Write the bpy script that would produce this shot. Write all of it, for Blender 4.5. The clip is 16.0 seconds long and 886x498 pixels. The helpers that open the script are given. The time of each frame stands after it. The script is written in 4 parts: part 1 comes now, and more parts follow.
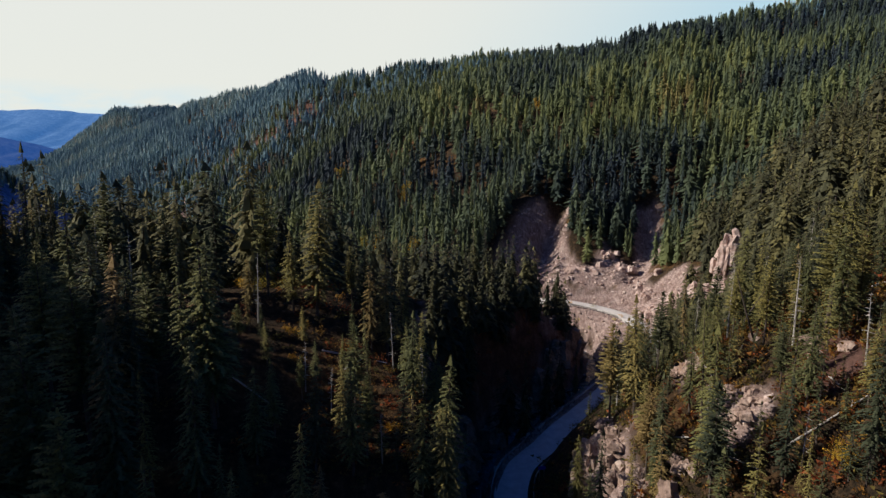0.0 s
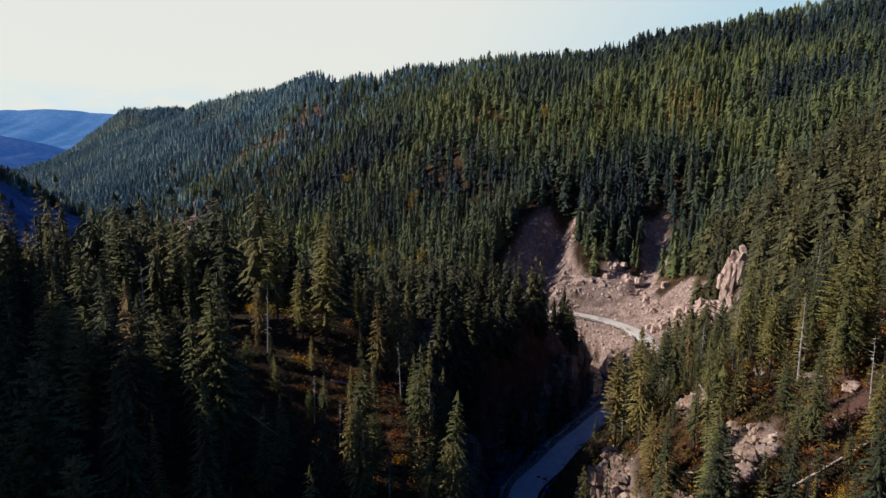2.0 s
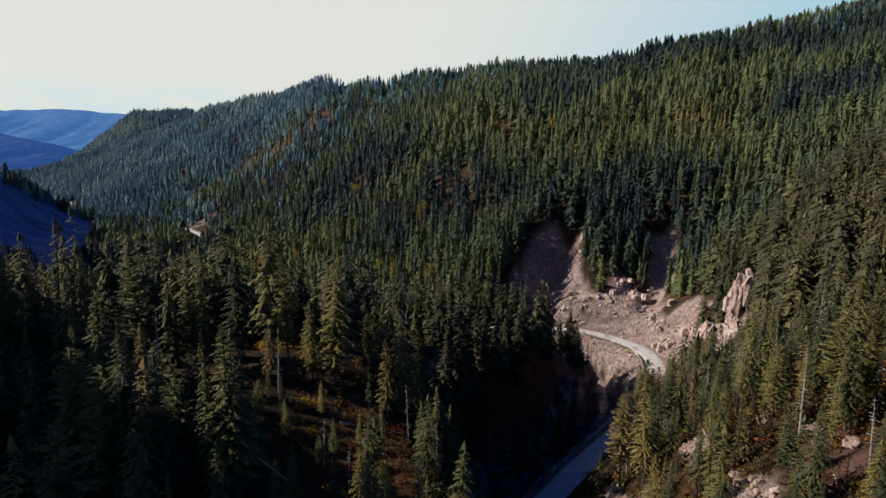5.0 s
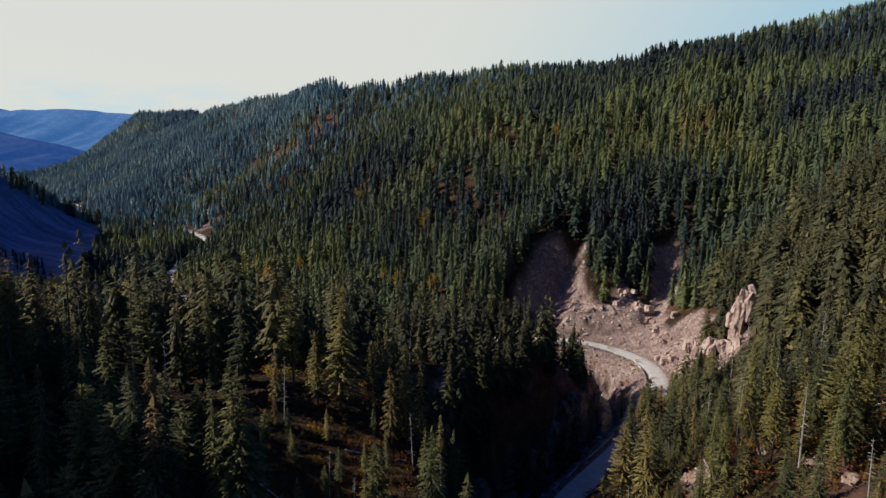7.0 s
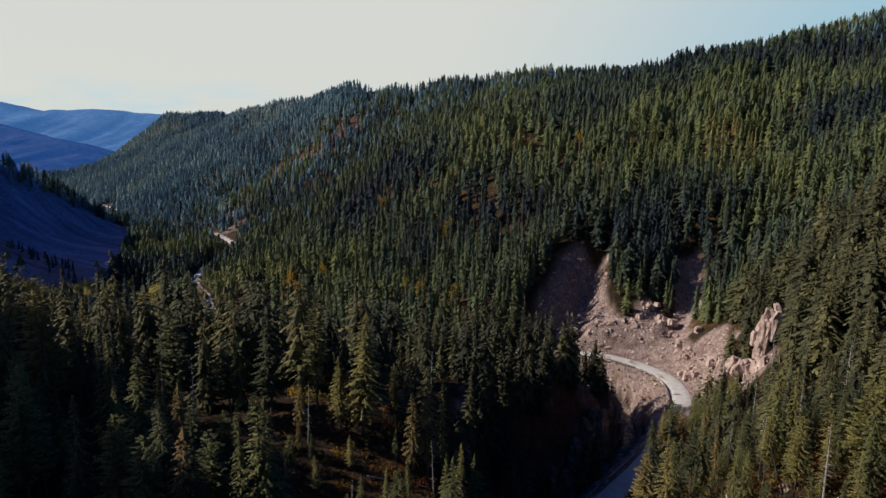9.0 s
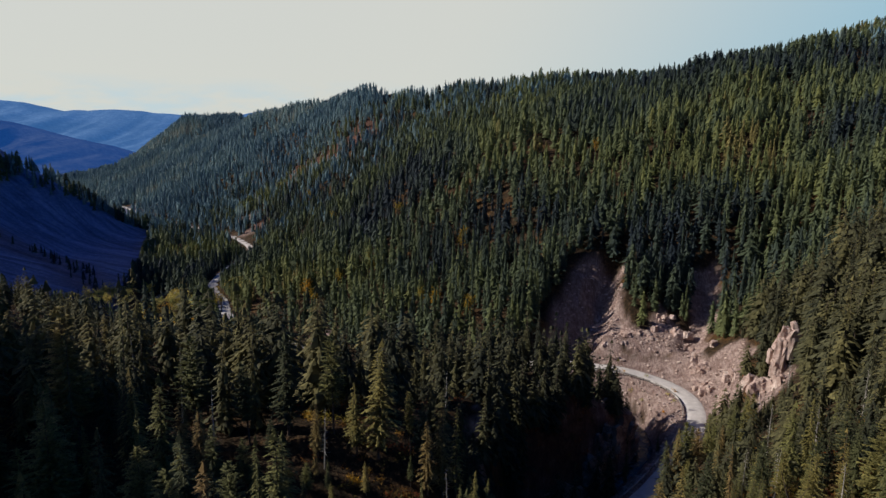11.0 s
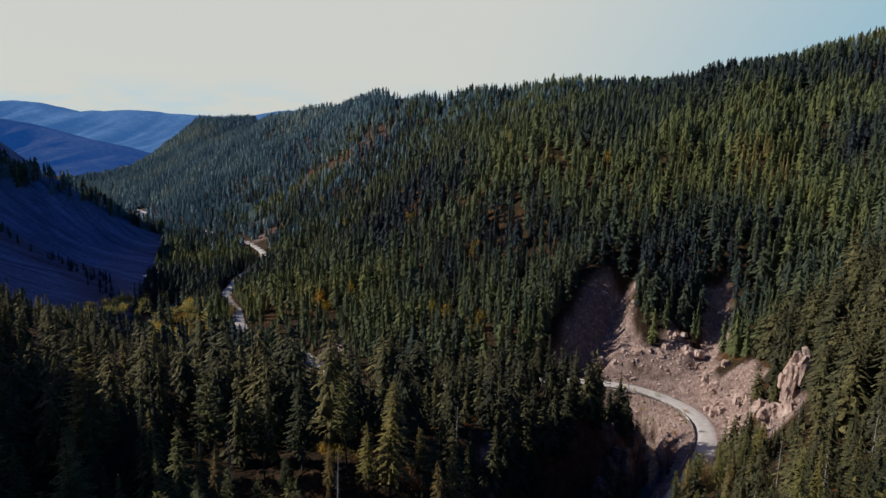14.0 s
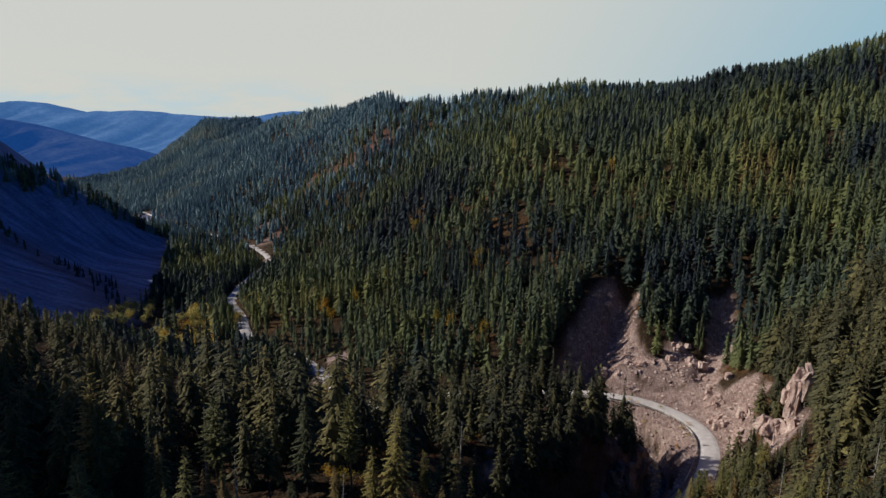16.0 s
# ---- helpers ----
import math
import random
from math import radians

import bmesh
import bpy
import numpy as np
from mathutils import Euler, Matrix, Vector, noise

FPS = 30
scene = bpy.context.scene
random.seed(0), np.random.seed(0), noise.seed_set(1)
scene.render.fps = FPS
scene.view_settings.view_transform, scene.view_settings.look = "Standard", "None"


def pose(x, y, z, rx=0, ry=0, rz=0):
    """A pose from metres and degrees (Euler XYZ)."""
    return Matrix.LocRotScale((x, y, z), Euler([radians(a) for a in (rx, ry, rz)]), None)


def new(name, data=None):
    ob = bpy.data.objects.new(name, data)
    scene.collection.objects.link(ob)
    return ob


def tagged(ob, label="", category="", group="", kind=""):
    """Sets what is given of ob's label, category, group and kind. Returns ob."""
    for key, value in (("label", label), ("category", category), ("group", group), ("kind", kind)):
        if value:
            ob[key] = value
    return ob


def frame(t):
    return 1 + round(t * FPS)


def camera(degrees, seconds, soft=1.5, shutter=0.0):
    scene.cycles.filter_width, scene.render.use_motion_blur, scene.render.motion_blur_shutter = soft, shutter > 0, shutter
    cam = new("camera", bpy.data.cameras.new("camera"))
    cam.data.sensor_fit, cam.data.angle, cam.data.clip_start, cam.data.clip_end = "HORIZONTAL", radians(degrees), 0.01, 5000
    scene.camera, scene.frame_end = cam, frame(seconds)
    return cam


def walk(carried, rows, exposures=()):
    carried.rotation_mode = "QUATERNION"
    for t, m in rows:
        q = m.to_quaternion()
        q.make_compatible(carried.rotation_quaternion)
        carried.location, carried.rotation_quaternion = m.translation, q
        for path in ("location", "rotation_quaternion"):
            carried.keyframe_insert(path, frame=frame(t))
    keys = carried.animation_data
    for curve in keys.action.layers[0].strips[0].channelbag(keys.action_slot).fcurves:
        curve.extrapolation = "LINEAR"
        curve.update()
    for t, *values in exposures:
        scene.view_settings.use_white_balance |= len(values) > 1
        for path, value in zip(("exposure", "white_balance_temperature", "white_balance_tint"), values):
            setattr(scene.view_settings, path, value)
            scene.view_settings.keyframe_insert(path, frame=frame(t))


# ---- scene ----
cam = camera(69.5, 16.0, 1.45)
ROWS = [
    (0, 0.00, 0.00, 76.00, 0.00, -10.00, 0.00),
    (0.5, 0.06, -0.03, 77.33, 0.24, -10.03, 0.00),
    (1, 0.08, -0.07, 78.67, 0.42, -10.05, -0.01),
    (1.5, 0.03, -0.08, 80.00, 0.53, -10.07, -0.03),
    (2, -0.04, -0.20, 81.32, 0.66, -10.10, -0.05),
    (2.5, -0.01, -0.27, 82.64, 0.79, -10.12, -0.07),
    (3, -0.01, -0.35, 83.94, 0.88, -10.15, -0.08),
    (3.5, -0.06, -0.42, 85.25, 1.00, -10.18, -0.09),
    (4, -0.04, -0.48, 86.53, 1.12, -10.21, -0.09),
    (6.5, -0.11, -0.96, 93.11, 1.61, -10.33, -0.12),
    (7, -0.10, -1.01, 94.40, 1.70, -10.35, -0.14),
    (7.5, -0.13, -0.99, 95.62, 1.77, -10.38, -0.15),
    (8, -0.22, -1.06, 96.91, 1.91, -10.39, -0.18),
    (8.5, -0.29, -1.17, 98.27, 2.68, -10.41, -0.21),
    (9, -0.21, -1.20, 99.64, 3.71, -10.43, -0.24),
    (9.2, -0.22, -1.22, 100.18, 3.87, -10.44, -0.24),
    (11.3, -0.27, -1.50, 105.84, 5.22, -10.52, -0.26),
    (11.5, -0.28, -1.52, 106.38, 5.29, -10.52, -0.26),
    (12, -0.29, -1.63, 107.65, 5.46, -10.55, -0.27),
    (12.5, -0.28, -1.75, 108.92, 5.64, -10.58, -0.27),
    (13, -0.34, -1.73, 110.18, 5.86, -10.61, -0.27),
    (13.5, -0.36, -1.85, 111.56, 6.03, -10.62, -0.29),
    (14, -0.26, -1.87, 112.86, 6.16, -10.62, -0.31),
    (14.5, -0.27, -1.89, 114.18, 6.24, -10.63, -0.33),
    (15, -0.26, -1.94, 115.39, 6.34, -10.64, -0.34),
    (15.5, -0.25, -2.01, 116.61, 6.45, -10.64, -0.34),
    (16, -0.34, -2.08, 117.96, 6.54, -10.66, -0.35),
]
walk(cam, [(t, pose(x, y, z, 90 + pitch, roll, yaw)) for t, x, y, z, yaw, pitch, roll in ROWS],
     [(0.0, 0.25), (8.0, 0.02), (16.0, -0.16)])

# ---- world, sun, exposure ----
SUN_HEIGHT, SUN_SIDE = 33.0, 4.0          # degrees above the horizon; degrees ahead of due left
world = bpy.data.worlds.new("sky")
scene.world = world
world.use_nodes = True
wn = world.node_tree.nodes
wl = world.node_tree.links
sky = wn.new("ShaderNodeTexSky")
sky.sky_type, sky.sun_disc = "NISHITA", False
sky.sun_elevation, sky.sun_rotation = radians(SUN_HEIGHT), radians(-90 + SUN_SIDE)
sky.altitude, sky.air_density, sky.dust_density, sky.ozone_density = 900, 1.0, 3.0, 1.0
pale = wn.new("ShaderNodeHueSaturation")
pale.inputs["Hue"].default_value, pale.inputs["Saturation"].default_value = 0.52, 1.65
wl.new(sky.outputs[0], pale.inputs["Color"])
# thin haze that whitens the sky on the sun's side
to_sun = Vector((-math.cos(radians(SUN_HEIGHT)) * math.cos(radians(SUN_SIDE)),
                 math.cos(radians(SUN_HEIGHT)) * math.sin(radians(SUN_SIDE)), math.sin(radians(SUN_HEIGHT))))
way = wn.new("ShaderNodeTexCoord")
toward = wn.new("ShaderNodeVectorMath")
toward.operation = "DOT_PRODUCT"
toward.inputs[1].default_value = to_sun
wl.new(way.outputs["Generated"], toward.inputs[0])
near_sun = wn.new("ShaderNodeMapRange")
near_sun.interpolation_type = "SMOOTHSTEP"
near_sun.inputs["From Min"].default_value, near_sun.inputs["From Max"].default_value = -0.50, 0.22
near_sun.inputs["To Min"].default_value, near_sun.inputs["To Max"].default_value = 0.0, 1.0
wl.new(toward.outputs["Value"], near_sun.inputs["Value"])
SKY = 0.07
tone = wn.new("ShaderNodeMix")
tone.data_type = "RGBA"
tone.inputs[6].default_value = (0.26 / SKY, 0.53 / SKY, 0.70 / SKY, 1)
tone.inputs[7].default_value = (0.70 / SKY, 0.715 / SKY, 0.665 / SKY, 1)
wl.new(near_sun.outputs[0], tone.inputs[0])
rise = wn.new("ShaderNodeSeparateXYZ")
wl.new(way.outputs["Generated"], rise.inputs[0])
low = wn.new("ShaderNodeMapRange")
low.interpolation_type = "SMOOTHSTEP"
low.inputs["From Min"].default_value, low.inputs["From Max"].default_value = 0.19, 0.27
low.inputs["To Min"].default_value, low.inputs["To Max"].default_value = 0.95, 0.0
wl.new(rise.outputs["Z"], low.inputs["Value"])
haze = wn.new("ShaderNodeMix")
haze.data_type = "RGBA"
wl.new(low.outputs[0], haze.inputs[0])
wl.new(pale.outputs[0], haze.inputs[6])
stretch = wn.new("ShaderNodeMapping")
stretch.inputs["Scale"].default_value = (9, 9, 34)
wl.new(way.outputs["Generated"], stretch.inputs["Vector"])
wisp = wn.new("ShaderNodeTexNoise")
wisp.inputs["Scale"].default_value, wisp.inputs["Detail"].default_value, wisp.inputs["Roughness"].default_value = 1.0, 7, 0.6
wl.new(stretch.outputs[0], wisp.inputs["Vector"])
thin = wn.new("ShaderNodeMapRange")
thin.inputs["From Min"].default_value, thin.inputs["From Max"].default_value = 0.42, 0.62
wl.new(wisp.outputs[0], thin.inputs["Value"])
above = wn.new("ShaderNodeMapRange")
above.inputs["From Min"].default_value, above.inputs["From Max"].default_value = 0.075, 0.045
wl.new(rise.outputs["Z"], above.inputs["Value"])
veil = wn.new("ShaderNodeMath")
veil.operation = "MULTIPLY"
wl.new(thin.outputs[0], veil.inputs[0])
wl.new(above.outputs[0], veil.inputs[1])
cloud = wn.new("ShaderNodeMix")
cloud.data_type = "RGBA"
cloud.inputs[7].default_value = (0.58 / SKY, 0.70 / SKY, 0.745 / SKY, 1)
wl.new(veil.outputs[0], cloud.inputs[0])
wl.new(tone.outputs[2], cloud.inputs[6])
wl.new(cloud.outputs[2], haze.inputs[7])
wl.new(haze.outputs[2], wn["Background"].inputs[0])
wn["Background"].inputs[1].default_value = SKY
sun_data = bpy.data.lights.new("sun", "SUN")
sun_data.energy, sun_data.angle, sun_data.color = 5.0, radians(0.5), (1.0, 0.93, 0.84)
sun = new("sun", sun_data)
sun.matrix_world = Matrix.Translation((-60, 60, 300)) @ to_sun.to_track_quat("Z", "Y").to_matrix().to_4x4()



# ---- small tools ----
def lattice(ix, iy, seed):
    h = (ix.astype(np.int64) * 374761393 + iy.astype(np.int64) * 668265263 + seed * 974634777) & 0x7FFFFFFF
    h = ((h ^ (h >> 13)) * 1274126177) & 0x7FFFFFFF
    return ((h ^ (h >> 16)) & 0xFFFF) / 65535.0


def vnoise(x, y, seed=0):
    """Smooth noise in 0..1."""
    x0, y0 = np.floor(x), np.floor(y)
    fx, fy = x - x0, y - y0
    fx, fy = fx * fx * (3 - 2 * fx), fy * fy * (3 - 2 * fy)
    a, b = lattice(x0, y0, seed), lattice(x0 + 1, y0, seed)
    c, d = lattice(x0, y0 + 1, seed), lattice(x0 + 1, y0 + 1, seed)
    return (a * (1 - fx) + b * fx) * (1 - fy) + (c * (1 - fx) + d * fx) * fy


def fbm(x, y, size, octaves=4, seed=0):
    """Layered noise round 0, about -1..1; size: metres of the largest wave."""
    total, amp, norm = 0, 1.0, 0.0
    for k in range(octaves):
        total = total + amp * (vnoise(x / size + 17.3 * k, y / size - 9.1 * k, seed + k) * 2 - 1)
        norm += amp
        amp, size = amp * 0.5, size * 0.5
    return total / norm * 1.4


def smooth(points, step=2.0):
    """A Catmull-Rom line through points, about one sample every step metres."""
    p = np.array(points, float)
    p = np.vstack([2 * p[0] - p[1], p, 2 * p[-1] - p[-2]])
    out = []
    for a, b, c, d in zip(p[:-3], p[1:-2], p[2:-1], p[3:]):
        n = max(1, int(np.linalg.norm((c - b)[:2]) / step))
        t = (np.arange(n) / n)[:, None]
        out.append(0.5 * (2 * b + (c - a) * t + (2 * a - 5 * b + 4 * c - d) * t ** 2 + (3 * b - a - 3 * c + d) * t ** 3))
    out.append(p[-2:-1])
    return np.vstack(out)


def near_line(x, y, line):
    """Distance from every (x, y) to a sampled line and the line's height there."""
    x, y = np.atleast_1d(x), np.atleast_1d(y)
    best, zed = np.full(x.shape, 1e9), np.zeros(x.shape)
    for a, b in zip(line[:-1], line[1:]):
        d = b[:2] - a[:2]
        t = np.clip(((x - a[0]) * d[0] + (y - a[1]) * d[1]) / max(d @ d, 1e-9), 0, 1)
        q = (x - a[0] - t * d[0]) ** 2 + (y - a[1] - t * d[1]) ** 2
        m = q < best
        best[m] = q[m]
        zed[m] = (a[2] + t * (b[2] - a[2]))[m]
    return np.sqrt(best), zed


def ramp(v, a, b):
    t = np.clip((v - a) / (b - a), 0, 1)
    return t * t * (3 - 2 * t)


def fast_mesh(name, verts, faces, material, smooth_shade=False, attributes=()):
    """A mesh from arrays: verts (n, 3), faces (m, 3 or 4)."""
    me = bpy.data.meshes.new(name)
    n, m, k = len(verts), len(faces), faces.shape[1]
    me.vertices.add(n)
    me.vertices.foreach_set("co", np.ascontiguousarray(verts, np.float32).ravel())
    me.loops.add(m * k)
    me.loops.foreach_set("vertex_index", np.ascontiguousarray(faces, np.int32).ravel())
    me.polygons.add(m)
    me.polygons.foreach_set("loop_start", np.arange(0, m * k, k, dtype=np.int32))
    me.polygons.foreach_set("use_smooth", np.full(m, smooth_shade))
    for key, values in attributes:
        at = me.attributes.new(key, "FLOAT", "POINT")
        at.data.foreach_set("value", np.ascontiguousarray(values, np.float32))
    me.update(calc_edges=True)
    me.materials.append(material)
    return me


# ---- materials ----
def material(name, rough=0.9, specular=0.2):
    m = bpy.data.materials.new(name)
    m.use_nodes = True
    b = m.node_tree.nodes["Principled BSDF"]
    b.inputs["Roughness"].default_value = rough
    b.inputs["Specular IOR Level"].default_value = specular
    return m, m.node_tree.nodes, m.node_tree.links, b


def noise_node(nodes, links, scale, detail=6, rough=0.6, where="Object"):
    c = nodes.new("ShaderNodeTexCoord")
    t = nodes.new("ShaderNodeTexNoise")
    t.inputs["Scale"].default_value, t.inputs["Detail"].default_value, t.inputs["Roughness"].default_value = scale, detail, rough
    links.new(c.outputs[where], t.inputs["Vector"])
    return t


def ramp_node(nodes, links, source, stops):
    r = nodes.new("ShaderNodeValToRGB")
    el = r.color_ramp.elements
    el[0].position, el[0].color = stops[0][0], (*stops[0][1], 1)
    el[1].position, el[1].color = stops[-1][0], (*stops[-1][1], 1)
    for p, c in stops[1:-1]:
        e = el.new(p)
        e.color = (*c, 1)
    links.new(source, r.inputs[0])
    return r


def mix_node(nodes, links, fac, a, b, blend="MIX"):
    m = nodes.new("ShaderNodeMix")
    m.data_type, m.blend_type = "RGBA", blend
    for value, socket in ((fac, m.inputs[0]), (a, m.inputs[6]), (b, m.inputs[7])):
        if isinstance(value, (int, float)):
            socket.default_value = value
        elif isinstance(value, tuple):
            socket.default_value = (*value, 1)
        else:
            links.new(value, socket)
    return m.outputs[2]


def bump(nodes, links, bsdf, height, strength, distance):
    b = nodes.new("ShaderNodeBump")
    b.inputs["Strength"].default_value, b.inputs["Distance"].default_value = strength, distance
    links.new(height, b.inputs["Height"])
    links.new(b.outputs[0], bsdf.inputs["Normal"])


def attribute_node(nodes, key):
    a = nodes.new("ShaderNodeAttribute")
    a.attribute_name = key
    return a.outputs["Fac"]


def ground_material():
    m, n, l, b = material("ground", 0.95, 0.1)
    fine = noise_node(n, l, 0.9, 8, 0.7)
    wide = noise_node(n, l, 0.06, 5, 0.6)
    stone = noise_node(n, l, 0.35, 10, 0.75)
    duff = ramp_node(n, l, fine.outputs[0], [(0.3, (0.014, 0.010, 0.007)), (0.5, (0.034, 0.024, 0.014)), (0.62, (0.08, 0.046, 0.024)), (0.74, (0.17, 0.125, 0.085))])
    shrub = ramp_node(n, l, fine.outputs[0], [(0.35, (0.03, 0.02, 0.010)), (0.5, (0.09, 0.045, 0.018)), (0.7, (0.15, 0.10, 0.035))])
    patch = ramp_node(n, l, wide.outputs[0], [(0.5, (0, 0, 0)), (0.66, (1, 1, 1))])
    forest = mix_node(n, l, patch.outputs[0], duff.outputs[0], shrub.outputs[0])
    scree = ramp_node(n, l, stone.outputs[0], [(0.25, (0.145, 0.095, 0.084)), (0.42, (0.26, 0.182, 0.160)), (0.56, (0.37, 0.282, 0.25)), (0.72, (0.54, 0.44, 0.395))])
    # rubble stops are blue: slope shade and distance haze put into the colour
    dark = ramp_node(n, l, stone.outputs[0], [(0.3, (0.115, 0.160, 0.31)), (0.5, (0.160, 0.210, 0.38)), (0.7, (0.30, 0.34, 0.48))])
    rust = ramp_node(n, l, stone.outputs[0], [(0.3, (0.05, 0.028, 0.022)), (0.52, (0.13, 0.066, 0.050)), (0.72, (0.26, 0.165, 0.125))])
    chips = noise_node(n, l, 3.2, 9, 0.8)
    chip = ramp_node(n, l, chips.outputs[0], [(0.3, (0.45, 0.42, 0.41)), (0.5, (0.95, 0.95, 0.95)), (0.68, (1.3, 1.28, 1.25))])
    gravel = mix_node(n, l, 1.0, scree.outputs[0], chip.outputs[0], "MULTIPLY")
    c = n.new("ShaderNodeTexCoord")
    down = n.new("ShaderNodeMapping")
    down.inputs["Scale"].default_value = (1.9, 0.5, 0.3)
    l.new(c.outputs["Object"], down.inputs["Vector"])
    runs = n.new("ShaderNodeTexNoise")
    runs.inputs["Scale"].default_value, runs.inputs["Detail"].default_value = 1.0, 6
    l.new(down.outputs[0], runs.inputs["Vector"])
    streak = ramp_node(n, l, runs.outputs[0], [(0.36, (0.66, 0.62, 0.60)), (0.52, (0.97, 0.97, 0.97)), (0.66, (1.16, 1.15, 1.14))])
    gravel = mix_node(n, l, 1.0, gravel, streak.outputs[0], "MULTIPLY")
    col = mix_node(n, l, attribute_node(n, "scree"), forest, gravel)
    across = n.new("ShaderNodeMapping")
    across.inputs["Scale"].default_value = (0.012, 0.11, 0.03)
    across.inputs["Rotation"].default_value = (0, 0, -0.25)
    l.new(c.outputs["Object"], across.inputs["Vector"])
    slides = n.new("ShaderNodeTexNoise")
    slides.inputs["Scale"].default_value, slides.inputs["Detail"].default_value, slides.inputs["Roughness"].default_value = 1.0, 7, 0.65
    l.new(across.outputs[0], slides.inputs["Vector"])
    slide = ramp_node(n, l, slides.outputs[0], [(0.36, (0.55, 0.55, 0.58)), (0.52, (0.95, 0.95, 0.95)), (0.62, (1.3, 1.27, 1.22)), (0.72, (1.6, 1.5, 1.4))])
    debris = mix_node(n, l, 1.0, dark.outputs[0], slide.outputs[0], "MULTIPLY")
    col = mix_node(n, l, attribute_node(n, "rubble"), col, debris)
    col = mix_node(n, l, attribute_node(n, "rust"), col, rust.outputs[0])
    l.new(col, b.inputs["Base Color"])
    bump(n, l, b, chips.outputs[0], 0.8, 0.7)
    return m


def foliage_material(name, stops, key=None, through_light=0.25, spread=0.4):
    m, n, l, b = material(name, 0.75, 0.15)
    if key:
        fac = attribute_node(n, key)
    else:
        fac = n.new("ShaderNodeObjectInfo").outputs["Random"]
    base = ramp_node(n, l, fac, stops)
    geo = n.new("ShaderNodeNewGeometry")
    vary = ramp_node(n, l, geo.outputs["Random Per Island"], [(0.0, (1 - 1.1 * spread,) * 3), (1.0, (1 + 0.9 * spread, 1 + 0.8 * spread, 1 + 0.6 * spread))])
    col = mix_node(n, l, 1.0, base.outputs[0], vary.outputs[0], "MULTIPLY")
    l.new(col, b.inputs["Base Color"])
    tr = n.new("ShaderNodeBsdfTranslucent")
    l.new(col, tr.inputs[0])
    mix = n.new("ShaderNodeMixShader")
    mix.inputs[0].default_value = through_light
    l.new(b.outputs[0], mix.inputs[1])
    l.new(tr.outputs[0], mix.inputs[2])
    l.new(mix.outputs[0], n["Material Output"].inputs[0])
    return m


def plain_material(name, dark, light, scale, rough=0.85, relief=0.4, depth=0.05):
    m, n, l, b = material(name, rough)
    t = noise_node(n, l, scale, 8, 0.65)
    c = ramp_node(n, l, t.outputs[0], [(0.3, dark), (0.7, light)])
    l.new(c.outputs[0], b.inputs["Base Color"])
    bump(n, l, b, t.outputs[0], relief, depth)
    return m


GREENS = [(0, (0.046, 0.056, 0.034)), (0.3, (0.095, 0.102, 0.044)), (0.6, (0.147, 0.145, 0.052)), (0.88, (0.202, 0.172, 0.057)), (1, (0.217, 0.147, 0.065))]
KNOLL_GREENS = [(0, (0.040, 0.045, 0.030)), (0.3, (0.078, 0.079, 0.042)), (0.6, (0.124, 0.116, 0.051)), (0.88, (0.154, 0.130, 0.052)), (1, (0.172, 0.113, 0.052))]
# the bluish dark end puts the shade of gullies into the needle colour
HILL_GREENS = [(0, (0.025, 0.038, 0.050)), (0.3, (0.055, 0.077, 0.056)), (0.6, (0.106, 0.131, 0.062)), (0.92, (0.164, 0.178, 0.062)), (1, (0.205, 0.176, 0.066))]
# far needles: the blue of distance haze is mixed into their colour
HAZED_GREENS = [(0, (0.082, 0.150, 0.202)), (0.4, (0.142, 0.232, 0.270)), (0.8, (0.208, 0.292, 0.289)), (1, (0.274, 0.292, 0.252))]
M_GROUND = ground_material()
M_CROWN = foliage_material("needles", GREENS, None, 0.22)
M_WOODS = foliage_material("needles_of_the_woods", KNOLL_GREENS, "tint", 0.2)
M_HILL_WOODS = foliage_material("needles_of_the_hill", HILL_GREENS, "tint", 0.25, 0.16)
M_FAR_WOODS = foliage_material("hazed_needles_of_the_far_woods", HAZED_GREENS, "tint", 0.25, 0.14)
M_YELLOW = foliage_material("autumn_leaves", [(0.0, (0.30, 0.24, 0.04)), (0.5, (0.48, 0.30, 0.03)), (1.0, (0.60, 0.30, 0.03))], "tint", 0.35)
M_BARK = plain_material("bark", (0.03, 0.024, 0.02), (0.13, 0.10, 0.08), 6.0)
M_DEAD = plain_material("weathered_dead_wood", (0.20, 0.18, 0.16), (0.45, 0.42, 0.38), 5.0)
M_ROAD = plain_material("gravel_road", (0.42, 0.39, 0.37), (0.60, 0.565, 0.53), 0.5, 0.95, 0.3, 0.05)

# ---- lie of the land ----
ROAD = smooth([(24, 40, 0), (14, 85, 1), (15, 126, 2), (24, 144, 2), (36, 160, 3), (48, 175, 4), (60, 192, 6), (68, 208, 8.6), (70, 222, 9.7),
               (66, 235, 10), (57, 244, 10.4), (45, 249, 11), (20, 253, 10.5), (-20, 252, 8), (-46, 247, 4), (-68, 254, 1), (-101, 296, 0),
               (-128, 318, -0.5), (-151, 336, -1), (-174, 378, -2), (-200, 420, -3.5), (-213, 470, -4), (-222, 530, -5), (-233, 575, -6),
               (-271, 637, -8), (-317, 690, -9), (-404, 758, -10), (-560, 900, -8)], 3.0)
